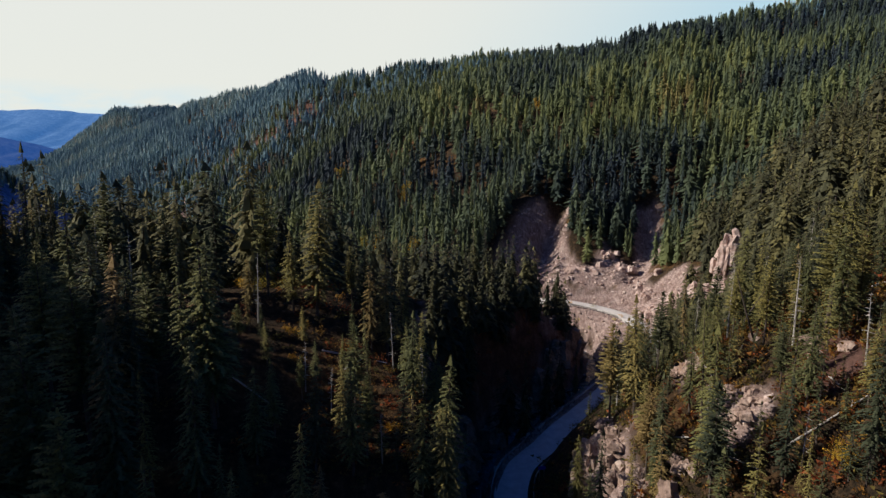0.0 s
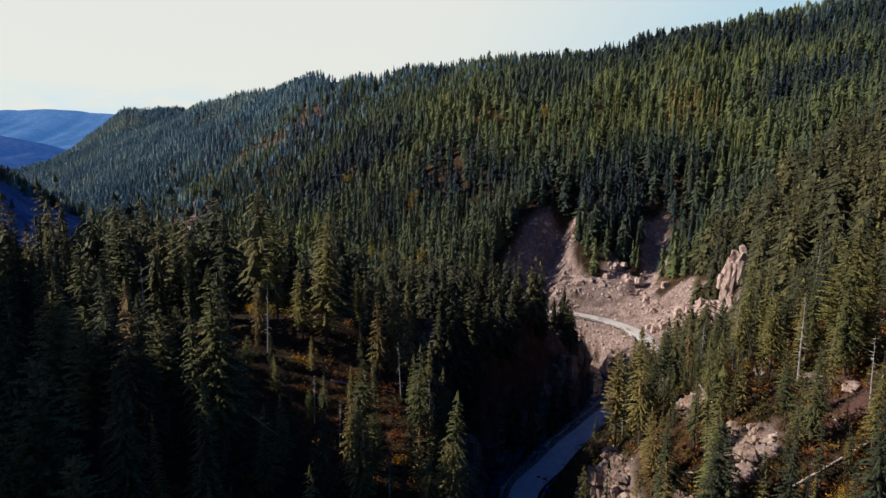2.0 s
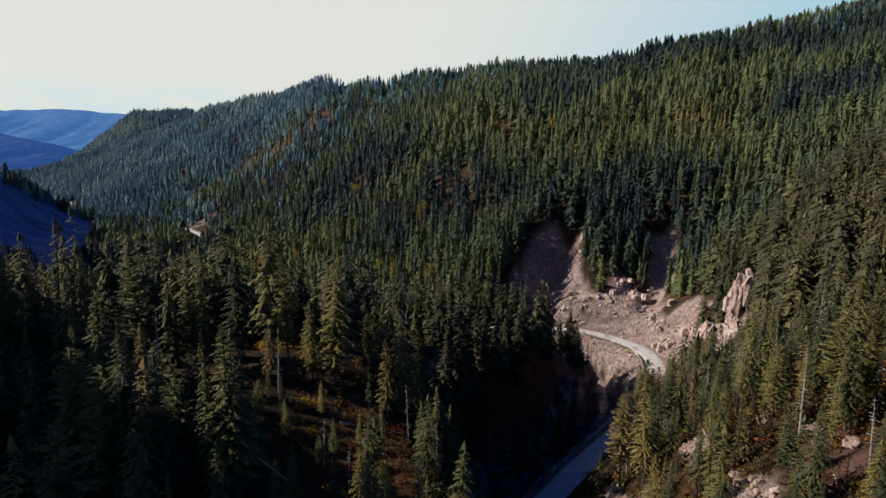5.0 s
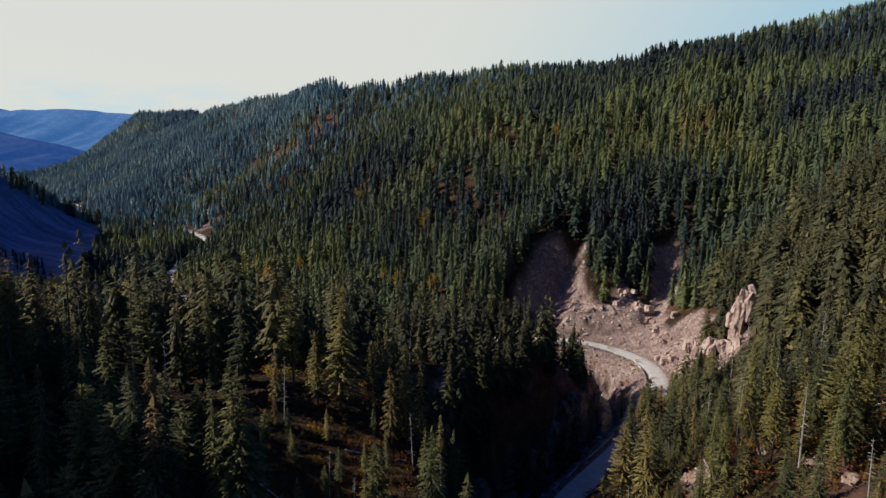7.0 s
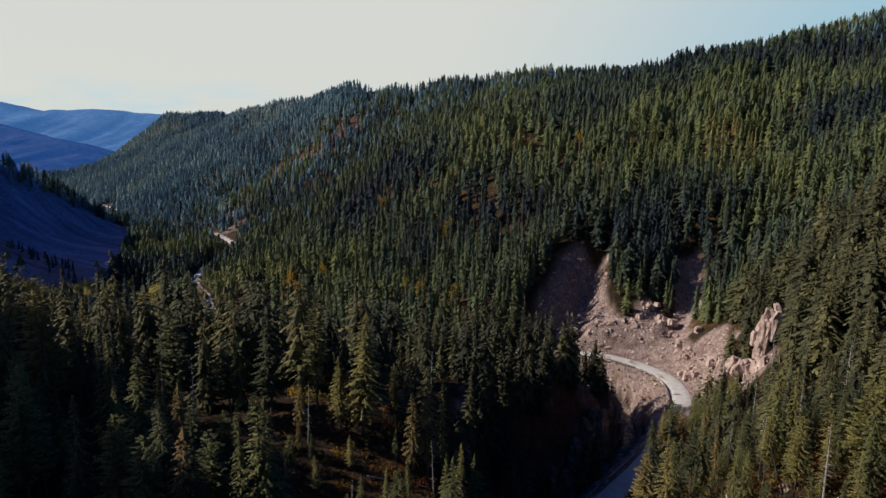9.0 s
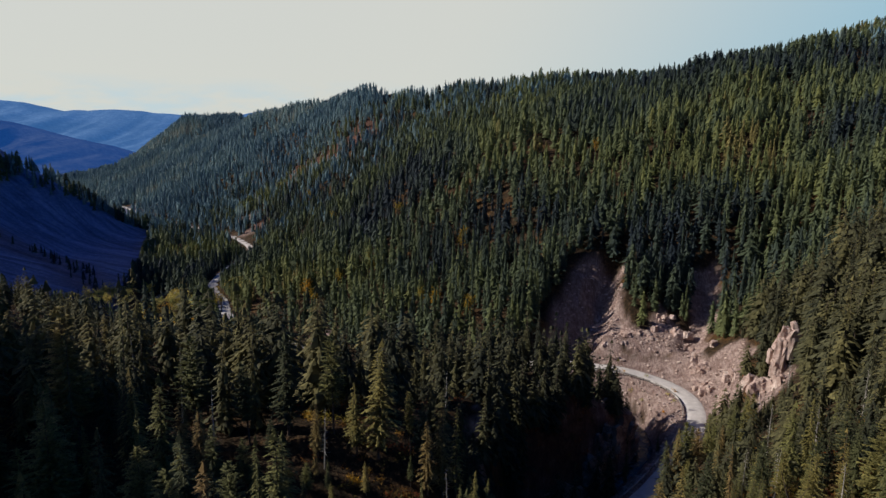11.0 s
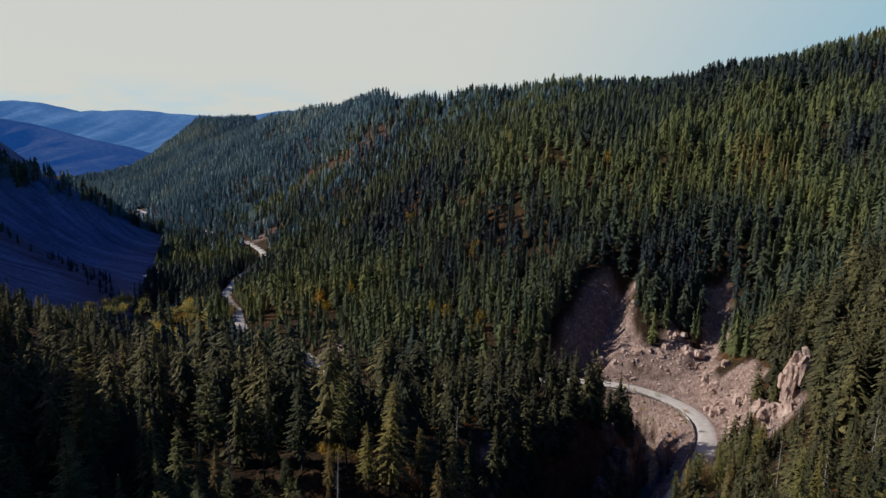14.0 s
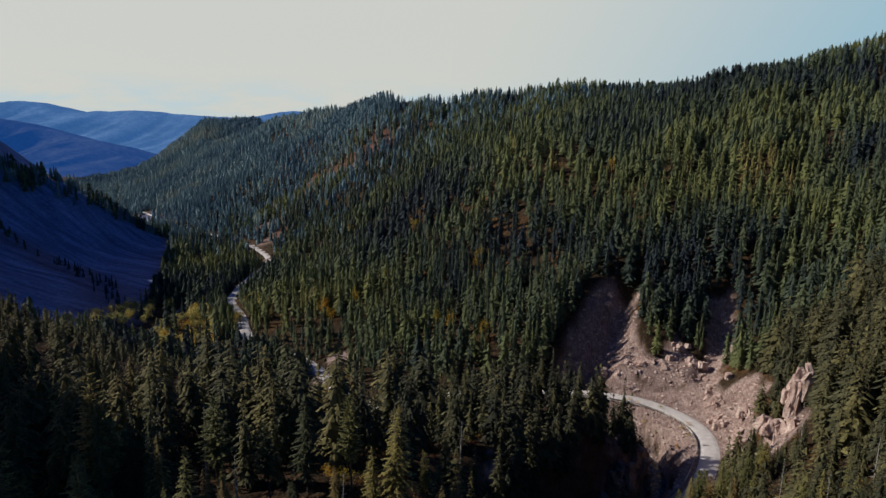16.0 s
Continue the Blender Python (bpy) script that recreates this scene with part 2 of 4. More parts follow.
RIVER = smooth([(14, 20, -9), (8, 70, -9), (6.5, 105, -8), (6, 132, -7), (13.5, 157, -5), (29, 178, -3.5), (45, 195, -3), (52, 210, -2.5), (51, 224, -2),
                (42, 236, -2), (20, 240, -2), (-20, 236, -2), (-55, 230, -3), (-92, 262, -4), (-150, 298, -5), (-212, 318, -5), (-226, 370, -6),
                (-238, 450, -8), (-264, 570, -10), (-350, 690, -13), (-480, 800, -13), (-650, 980, -11), (-860, 1300, -8), (-1060, 1560, -4), (-1250, 2000, 0)], 4.0)
SPUR = smooth([(-224, 306, 2), (-276, 398, 3), (-329, 438, 8), (-374, 450, 19), (-419, 470, 32), (-470, 488, 54)], 8.0)
# the ridge's unseen far end is raised to shade the bare slope
LEFT_RIDGE = smooth([(-406, 690, -9), (-421, 650, 10), (-443, 614, 44), (-462, 588, 62), (-488, 560, 76), (-560, 500, 150), (-700, 430, 215), (-950, 330, 290)], 8.0)

CHUTE_A = smooth([(46, 252, 0), (50, 265, 0), (50, 280, 0), (46, 292, 0)], 3)
CHUTE_B = smooth([(74, 246, 0), (84, 266, 0), (89, 277, 0), (92, 283, 0)], 3)
SCARS = ((81, 188, 6), (77, 182, 5), (39, 78, 3.6), (26, 94, 3.0), (26, 87, 2.0), (70, 262, 12), (60, 261, 9), (-266, 662, 11), (-300, 712, 14), (37, 92, 2.5), (50, 75, 2.2), (-88, 300, 6), (88, 268, 9), (84, 222, 7), (83, 234, 6))
RED_PATCHES = ((-258, 672, 11), (-258, 785, 26), (-220, 780, 24), (-185, 795, 30), (-160, 785, 16), (-125, 672, 11), (-45, 500, 13), (18, 424, 4.5), (-150, 508, 7), (52, 76, 6))

# foot of the bare slope across the valley, gully beside the bend, ravines of the long slope
FOOT = np.array([(-205, 240), (-222, 330), (-242, 382), (-268, 440), (-285, 480), (-318, 546), (-352, 615), (-405, 690), (-520, 860)], float)
GULLY = np.array([(30, 250), (33, 260), (39, 272), (45, 285), (52, 298), (58, 310)], float)
RAVINES = tuple((np.array(line, float), deep, wide) for line, deep, wide in (
    (((-2, 540), (-6, 585), (-14, 640), (-24, 710)), 9, 22),
    (((108, 370), (118, 400), (130, 450), (140, 500), (152, 560)), 9, 24),
    (((150, 370), (162, 390), (182, 440), (200, 510)), 7, 22),
    (((-140, 730), (-150, 760), (-160, 830), (-172, 900)), 7, 22)))

knots = []


def lie(*points):
    """A line of ground heights, estimated to fit the camera's view, over which the land is spanned."""
    knots.extend(points)


lie(*[tuple(p) for p in RIVER[::5]])
lie(*[tuple(p) for p in ROAD[14::6]])
lie(*[tuple(p) for p in SPUR[::4]])
lie(*[tuple(p) for p in LEFT_RIDGE[::4]])
# the wooded knoll: edge of its cliff, back, crest, front
lie((-12, 96, 41), (-7, 112, 35), (-5, 130, 29), (2, 150, 27), (13, 168, 25), (25, 185, 22), (38, 203, 17), (38, 214, 11))
lie((20, 220, 14), (-10, 214, 19), (-45, 202, 16), (-90, 205, 24), (-150, 210, 36))
lie((-150, 172, 55), (-112, 142, 56), (-106, 119, 56), (-128, 158, 55), (-82, 148, 43), (-53, 148, 38), (-20, 152, 34), (4, 176, 26))
lie((-100, 90, 60), (-82, 102, 51), (-60, 88, 47), (-40, 76, 43), (-25, 78, 38), (-11, 86, 36), (-4, 80, 32), (-10, 70, 30), (-3, 96, 35), (-3, 88, 35), (0, 78, 32), (0, 88, 34))
# unseen heights left of the view are added here to cast shade
lie((-80, 50, 36), (-45, 52, 30), (-25, 60, 28), (-150, 70, 118), (-158, 102, 124), (-185, 122, 124), (-250, 58, 200), (-250, 78, 197), (-250, 97, 188), (-250, 120, 164), (-252, 145, 138), (-256, 172, 122), (-262, 198, 106), (-330, 150, 165), (-225, 232, 38), (-215, 200, 70), (-300, 320, 22), (-405, 596, 8), (-440, 545, 36), (-470, 515, 55), (-512, 548, 78), (-610, 520, 215), (-685, 612, 228), (-690, 560, 265), (-560, 440, 212), (-548, 470, 194), (-560, 380, 208), (-520, 330, 190), (-420, 500, 22), (-370, 500, 2), (-420, 360, 60))
# the near bank
lie((24, 112, 10), (27, 105, 24), (29, 90, 29), (31, 74, 31), (37, 94, 41), (40, 79, 41), (47, 71, 47), (57, 87, 51), (45, 56, 42), (62, 104, 50))
lie((68, 134, 39), (84, 190, 30), (90, 178, 42), (101, 178, 52), (118, 214, 61), (80, 60, 70), (120, 130, 85), (180, 200, 105))
# the cut above the bend and the slope over it
lie((50, 262, 18), (67, 268, 22), (94, 278, 33), (94, 287, 42), (38, 296, 43), (52, 303, 48), (90, 305, 58), (126, 288, 52))
lie((4, 318, 33), (41, 335, 54), (-68, 362, 20), (-134, 477, 13), (71, 400, 86), (122, 352, 78), (171, 358, 82), (189, 389, 103))
lie((-150, 600, 34), (-40, 620, 106), (120, 540, 128), (240, 480, 132), (260, 330, 120))
# the long crest and what falls away behind it
lie((520, 800, 240), (400, 806, 206), (330, 740, 189), (262, 640, 172), (285, 700, 172), (225, 690, 152), (174, 700, 148), (115, 671, 147), (83, 744, 154), (11, 767, 150), (-46, 787, 147), (-120, 850, 144), (-201, 923, 149))
lie((168, 568, 148), (188, 518, 148), (225, 560, 160), (97, 401, 99), (157, 380, 94), (170, 330, 84), (29, 406, 78), (-7, 450, 88), (-47, 500, 82), (110, 298, 60), (-71, 429, 37), (-166, 733, 74), (-375, 864, 30))
lie((-266, 985, 144), (-332, 1050, 137), (-428, 1150, 127), (-600, 1400, 124), (-725, 1433, 126))
lie((-267, 786, 43), (-311, 790, 12), (-420, 900, 30), (-576, 1081, 27), (-690, 1300, 70), (-800, 1350, 30))
lie((100, 1100, 80), (400, 1300, 120), (-200, 1350, 60), (-600, 1800, 40), (700, 500, 260))
# far round the place
lie((-700, 800, 20), (-900, 1000, 10), (-1100, 1300, 0), (-1400, 1700, 0), (-1300, 800, 220), (-1500, 0, 300), (0, -900, 120), (1200, -300, 300), (1600, 1200, 300), (0, 2600, 60), (-900, 2600, 30), (-2600, 2800, 80),
    (2600, 2800, 120), (-4500, -1000, 200), (4500, -1000, 200), (4500, 4500, 80), (-4500, 4500, 80), (0, 4500, 60))

KN = np.array(knots)
_d = np.hypot(KN[:, None, 0] - KN[None, :, 0], KN[:, None, 1] - KN[None, :, 1])
_n = len(KN)
_a = np.zeros((_n + 3, _n + 3))
_a[:_n, :_n] = -np.sqrt(_d ** 2 + 36.0) + np.eye(_n) * 0.4
_a[:_n, _n:] = np.c_[np.ones(_n), KN[:, :2]]
_a[_n:, :_n] = _a[:_n, _n:].T
WEIGHTS = np.linalg.solve(_a, np.r_[KN[:, 2], 0, 0, 0])


def spanned(x, y):
    z = WEIGHTS[_n] + WEIGHTS[_n + 1] * x + WEIGHTS[_n + 2] * y
    for (kx, ky, _), w in zip(KN, WEIGHTS[:_n]):
        z = z - w * np.sqrt((x - kx) ** 2 + (y - ky) ** 2 + 36.0)
    return z


def land(x, y, masks=False):
    """Ground height at every (x, y); with masks also the shares of scree, blue-tinted rubble and rust-red ground."""
    x, y = np.asarray(x, float), np.asarray(y, float)
    z = spanned(x, y)
    near = np.hypot(x, y - 120)
    rough = 0.35 + ramp(near, 60, 900)
    droad, zroad = near_line(x, y, ROAD)
    driver, zriver = near_line(x, y, RIVER)
    dspur, _ = near_line(x, y, SPUR)
    dridge, _ = near_line(x, y, LEFT_RIDGE)
    calm = ramp(np.minimum(droad, driver), 3, 30)
    gully = 1 - np.abs(fbm(x + 0.35 * y, y * 0.55, 90, 3, 11))
    z = z + calm * rough * (3.2 * fbm(x, y, 45, 4, 3) + 5.0 * ramp(near, 260, 700) * (gully - 0.6) * 1.7)
    z = z + calm * 0.7 * fbm(x, y, 6, 3, 5)
    for line, deep, wide in RAVINES:
        aside = x - np.interp(y, line[:, 1], line[:, 0])
        span = ramp(y, line[0, 1] - 15, line[0, 1] + 35) * ramp(y, line[-1, 1] + 15, line[-1, 1] - 30)
        z = z - deep * span * np.clip(np.where(aside > 0, 1 - aside / (1.5 * wide), 1 + aside / (0.62 * wide)), 0, 1)
    # near shoulder on the sun's side, out of view, lowered to let sunlight in
    z = z - 0.42 * np.maximum(z - 48, 0) * ramp(-x, 95, 150) * ramp(y, 105, 125) * ramp(y, 240, 170)
    wild = z
    # bench, cut and fill of the road
    ours = driver > droad
    bend = ramp(np.hypot(x - 66, y - 262), 48, 24)
    steep = 0.80 + 0.2 * fbm(x, y, 30, 2, 21) + 0.9 * ramp(-y, -190, -150)
    wide = 8 + 6 * ramp(y, 190, 205) * ramp(y, 330, 290) + 20 * bend
    reach = np.clip((wide - droad) / (0.4 * wide), 0, 1) * ours
    cut = zroad + steep * np.maximum(droad - 5.2, 0) + 1.6 * ramp(droad, 5, 14) * fbm(x, y, 8, 4, 8)
    z = np.where(reach > 0, z + (np.minimum(z, cut) - z) * reach, z)
    fill = zroad - 0.25 - 0.72 * np.maximum(droad - 4.6, 0)
    z = np.where(droad < 24, np.maximum(z, fill), z)
    z = z + (zroad - 0.22 - z) * ramp(droad, 6.0, 4.3)
    gash = np.minimum(near_line(x, y, CHUTE_A)[0], near_line(x, y, CHUTE_B)[0])
    z = z - 4.5 * ramp(gash, 8, 1.5) * ramp(droad, 14, 24)
    aside = x - np.interp(y, GULLY[:, 1], GULLY[:, 0])
    z = z - 13.0 * np.clip(np.where(aside > 0, 1 - aside / 10, 1 + aside / 20), 0, 1) * ramp(y, 256, 266) * ramp(y, 316, 302)
    # the river's bed
    bed = zriver - 0.8 + (1.9 + 3.2 * ramp(y, 232, 205) + 14.0 * ramp(y, 122, 108)) * np.maximum(driver - 3.4, 0) + 0.4 * fbm(x, y, 3, 2, 9)
    z = np.where((driver < 16) & (droad > 4.5), np.minimum(z, bed), z)
    wall = ramp(driver, 18, 9) * ramp(driver, 3.5, 5.5) * (droad > driver + 3) * ramp(y, 100, 115) * ramp(y, 228, 216)
    z = z + wall * (3.0 * fbm(x, y, 7, 3, 91) + 1.6 * fbm(x, y, 2.6, 2, 93))
    if not masks:
        return z
    ragged = 4.5 * fbm(x, y, 9, 4, 61)
    chutes = np.minimum(near_line(x, y, CHUTE_A)[0], near_line(x, y, CHUTE_B)[0] - 1.0) + ragged
    scree = ramp(wild - z, 0.3, 1.5) * ramp(droad + ragged, 25, 17) * ours * ramp(y, 150, 175) * ramp(x + 0.6 * ragged, 38, 44)
    scree = np.maximum(scree, ramp(z - wild, 0.2, 1.0) * (y > 120))
    scree = np.maximum(scree, ramp(np.hypot(x - 58, y - 228) + ragged, 30, 22) * ramp(droad + ragged, 16, 9) * (x > 34))
    scree = np.maximum(scree, ramp(chutes, 6.5, 4.5))
    aside = x - np.interp(y, GULLY[:, 1], GULLY[:, 0]) + 0.5 * ragged
    scree = np.maximum(scree, 0.85 * ramp(aside, -19, -13) * ramp(aside, 9, 5) * ramp(y + ragged, 256, 262) * ramp(y + ragged, 309, 301))
    scree = np.maximum(scree, ramp(driver + 0.5 * ragged, 6, 4.5) * ramp(y, 345, 325))
    for cx, cy, r in SCARS:
        scree = np.maximum(scree, ramp(np.hypot(x - cx, y - cy) + ragged * min(r, 12) / 8, r * 1.15, r * 0.8))
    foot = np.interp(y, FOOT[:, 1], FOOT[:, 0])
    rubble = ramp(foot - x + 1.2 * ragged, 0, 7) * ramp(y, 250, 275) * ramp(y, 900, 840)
    rust = 0.6 * ramp(driver + ragged, 13, 9) * (droad > driver + 2) * ramp(y, 140, 150) * ramp(y, 225, 212) * (x < 60)
    for cx, cy, r in RED_PATCHES:
        rust = np.maximum(rust, 0.9 * ramp(np.hypot((x - cx) / 1.5, y - cy) + 3.0 * ragged * r / 30, r * 1.2, r * 0.6))
    # second term paints a brown band for grazing sunlight along the spur
    rust = np.maximum(rust * (1 - rubble), 0.45 * rubble * ramp(dspur + 2 * ragged, 34, 8) * ramp(x, -450, -400))
    return z, scree, rubble, rust, droad, driver, dspur, dridge


def graded(low, high, inner_low, inner_high, fine, grow):
    mid = np.arange(inner_low, inner_high + fine / 2, fine)
    up, step = [mid[-1]], fine
    while up[-1] < high:
        step *= grow
        up.append(up[-1] + step)
    down, step = [mid[0]], fine
    while down[-1] > low:
        step *= grow
        down.append(down[-1] - step)
    return np.r_[down[:0:-1], mid, up[1:]]


def grid_faces(ny, nx):
    i = np.arange(ny * nx).reshape(ny, nx)
    return np.stack([i[:-1, :-1], i[:-1, 1:], i[1:, 1:], i[1:, :-1]], -1).reshape(-1, 4)


def build_ground():
    gx = graded(-4800, 4800, -120, 120, 1.8, 1.05)
    gy = graded(-1200, 4900, 55, 320, 1.8, 1.035)
    x, y = np.meshgrid(gx, gy)
    z, scree, rubble, rust, *_ = land(x.ravel(), y.ravel(), True)
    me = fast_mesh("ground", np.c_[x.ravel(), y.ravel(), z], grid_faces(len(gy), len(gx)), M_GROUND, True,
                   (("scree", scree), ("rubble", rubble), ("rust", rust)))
    return tagged(new("ground", me), "steep forest floor of duff, scree and rock", "ground", kind="structure")


ground = build_ground()


def ribbon(name, line, width, lift, mat, edge=0.35, steps=7, crown=0.12):
    """A band along a line with a cambered top and sides that go into the ground."""
    d = np.gradient(line[:, :2], axis=0)
    d /= np.linalg.norm(d, axis=1)[:, None]
    side = np.c_[d[:, 1], -d[:, 0]]
    s = np.linspace(-1, 1, steps)
    v = []
    for k in s:
        w = width / 2 * (k + 0 * line[:, 0]) + 0.25 * fbm(line[:, 0] * 1.0, line[:, 1] * 1.0 + 50 * np.sign(k), 9, 2, 40) * abs(k)
        drop = np.where(abs(k) > 0.99, edge, 0.0)
        v.append(np.c_[line[:, :2] + side * w[:, None], line[:, 2] + lift + crown * (1 - k * k) - drop])
    v = np.stack(v, 1).reshape(-1, 3)
    me = fast_mesh(name, v, grid_faces(len(line), steps), mat, True)
    return new(name, me)


road = tagged(ribbon("road", smooth(ROAD[::2], 1.5), 7.4, -0.05, M_ROAD), "pale dusty gravel road, one lane and a half wide", "road", kind="structure")


# ---- river ----
def water_material():
    m, n, l, b = material("river_water", 0.12, 0.5)
    t = noise_node(n, l, 0.55, 8, 0.7)
    c = ramp_node(n, l, t.outputs[0], [(0.35, (0.008, 0.014, 0.020)), (0.62, (0.025, 0.040, 0.050)), (0.68, (0.55, 0.58, 0.60)), (0.8, (0.75, 0.77, 0.78))])
    r = ramp_node(n, l, t.outputs[0], [(0.5, (0.1, 0.1, 0.1)), (0.62, (0.8, 0.8, 0.8))])
    l.new(c.outputs[0], b.inputs["Base Color"])
    l.new(r.outputs[0], b.inputs["Roughness"])
    bump(n, l, b, t.outputs[0], 0.6, 0.3)
    return m


river = tagged(ribbon("river", RIVER[::1], 5.2, 0.05, water_material(), 0.6, 5, 0.0), "shallow mountain river with white rapids", "river", kind="structure")


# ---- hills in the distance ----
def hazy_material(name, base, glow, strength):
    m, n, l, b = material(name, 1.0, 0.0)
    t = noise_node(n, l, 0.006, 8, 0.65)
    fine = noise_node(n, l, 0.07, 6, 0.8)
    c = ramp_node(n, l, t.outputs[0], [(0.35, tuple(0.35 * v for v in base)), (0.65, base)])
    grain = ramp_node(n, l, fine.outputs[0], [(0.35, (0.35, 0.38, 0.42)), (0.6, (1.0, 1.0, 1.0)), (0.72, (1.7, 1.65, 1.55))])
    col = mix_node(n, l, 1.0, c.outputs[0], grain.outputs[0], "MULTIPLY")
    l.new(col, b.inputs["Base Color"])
    # emission stands in for blue air haze before the distant slopes
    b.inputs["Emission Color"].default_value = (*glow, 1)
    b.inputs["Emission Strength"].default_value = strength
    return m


def far_hill(name, label, crest, y, front, foot, size, mat, folds=0.22):
    """A ridge seen from one side: folds run down its front from a crest that follows (x, z)."""
    cx, cz = np.array(crest).T
    gx = np.linspace(cx[0], cx[-1], 260)
    top = np.interp(gx, cx, cz)
    top = np.convolve(np.pad(top, 6, "edge"), np.ones(13) / 13, "valid")
    s = np.linspace(-0.5, 1, 70)
    xx, ss = np.meshgrid(gx, s)
    tt = np.repeat(top[None], len(s), 0)
    fall = np.where(ss > 0, 1 - np.abs(ss) ** 1.15, 1 - 1.2 * ss ** 2)
    fold = np.abs(fbm(xx + 90 * ss, ss * 50.0, size, 4, 71))
    zz = foot + (tt - foot) * fall * (1 - folds * 4 * np.clip(ss, 0, 1) * (1 - np.clip(ss, 0, 1)) * fold) + 3 * fbm(xx, ss * front, 60, 3, 73)
    yy = y - ss * front
    me = fast_mesh(name, np.stack([xx, yy, zz], -1).reshape(-1, 3), grid_faces(len(s), len(gx))[:, ::-1], mat, True)
    return tagged(new(name, me), label, "mountain", kind="structure")


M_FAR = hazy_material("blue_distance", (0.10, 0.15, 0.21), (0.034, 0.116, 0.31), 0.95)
M_MIDDLE = hazy_material("hazed_hillside", (0.07, 0.08, 0.09), (0.007, 0.048, 0.20), 1.0)
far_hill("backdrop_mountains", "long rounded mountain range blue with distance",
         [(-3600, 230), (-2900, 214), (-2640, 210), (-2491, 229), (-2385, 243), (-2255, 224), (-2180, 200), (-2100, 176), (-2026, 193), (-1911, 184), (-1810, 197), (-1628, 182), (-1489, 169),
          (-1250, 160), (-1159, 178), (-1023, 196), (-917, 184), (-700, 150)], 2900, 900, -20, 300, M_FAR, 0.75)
far_hill("backdrop_hill", "wooded hillside beyond the valley bend with a blue haze glow",
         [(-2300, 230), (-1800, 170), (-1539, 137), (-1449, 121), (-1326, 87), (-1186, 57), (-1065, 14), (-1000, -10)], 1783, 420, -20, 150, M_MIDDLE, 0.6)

# ---- woods ----
def conifer_crown(rng, height, radius, whorls, arms, sprays, start=0.12, power=0.85, lift=0.15, droop=0.55, size=1.0):
    """Triangles of a conifer's crown: whorls of drooping arms set with flat sprays."""
    tris, unit = [], height / 18.0
    for k in range(whorls):
        u = start + (1 - start) * (k + 0.2 * rng.random()) / whorls
        r = radius * (max(1 - u, 0.0) / (1 - start)) ** power
        r = r * min(1.0, 0.55 + 3.0 * (u - start)) + 0.12 * unit
        n = max(3, int(round(arms * (0.6 + 0.4 * r / radius))))
        turn = rng.random() * 6.3
        for j in range(n):
            if rng.random() < 0.08:
                continue
            a = turn + j * 6.283 / n + rng.normal() * 0.25
            L = r * (0.55 + 0.6 * rng.random())
            z0 = height * (u + rng.normal() * 0.35 / whorls)
            out, side = np.array([math.cos(a), math.sin(a), 0]), np.array([-math.sin(a), math.cos(a), 0])

            def at(s):
                return out * L * s + np.array([0, 0, z0 + L * (lift * s - droop * s * s)])
            if sprays == 0:
                w = (0.35 * L + 0.12 * radius) * size
                tris.append((at(0.0) + (0, 0, 0.22 * height / whorls), at(1.0), at(0.55) + side * w + (0, 0, -0.3 * w)))
                tris.append((at(0.0) + (0, 0, 0.22 * height / whorls), at(0.55) - side * w + (0, 0, -0.3 * w), at(1.0)))
                continue
            for q in range(sprays):
                s = (q + 0.7) / sprays
                p, e = at(max(s - 0.55 / sprays, 0)), at(min(s + 0.75 / sprays, 1.08))
                w = (0.30 * L * (1.15 - 0.6 * s) + 0.10 * unit) * size * (0.7 + 0.6 * rng.random())
                hang = np.array([0, 0, -w * (0.25 + 0.5 * rng.random())])
                tris.append((p, e, (p + e) / 2 + side * w + hang + out * 0.2 * w))
                tris.append((p, (p + e) / 2 - side * w + hang * 0.8 + out * 0.2 * w, e))
                if sprays > 2 and q % 2 == 0:
                    tris.append((p, e, (p + e) / 2 + np.array([0, 0, -0.8 * w])))
    tip = np.array([0, 0, height])
    for j in range(3):
        a = j * 2.1
        tris.append((tip, tip + (0.16 * radius * math.cos(a), 0.16 * radius * math.sin(a), -0.07 * height),
                     tip + (0.16 * radius * math.cos(a + 2.1), 0.16 * radius * math.sin(a + 2.1), -0.07 * height)))
    return np.array(tris, float)


def trunk_tris(height, r0, sides=6, bend=0.0):
    """Triangles of a tapered trunk, sunk a little into the ground."""
    levels = [(-0.8, 1.25), (0.3, 1.0), (height * 0.5, 0.62), (height * 0.97, 0.08)]
    rings = []
    for z, k in levels:
        a = np.arange(sides) / sides * 6.2832
        off = bend * (max(z, 0) / height) ** 2
        rings.append(np.c_[r0 * k * np.cos(a) + off, r0 * k * np.sin(a), np.full(sides, z)])
    out = []
    for lo, hi in zip(rings[:-1], rings[1:]):
        for j in range(sides):
            i = (j + 1) % sides
            out += [(lo[j], lo[i], hi[i]), (lo[j], hi[i], hi[j])]
    return np.array(out, float)


def tri_mesh(name, tris, mat):
    return fast_mesh(name, tris.reshape(-1, 3), np.arange(len(tris) * 3).reshape(-1, 3), mat)



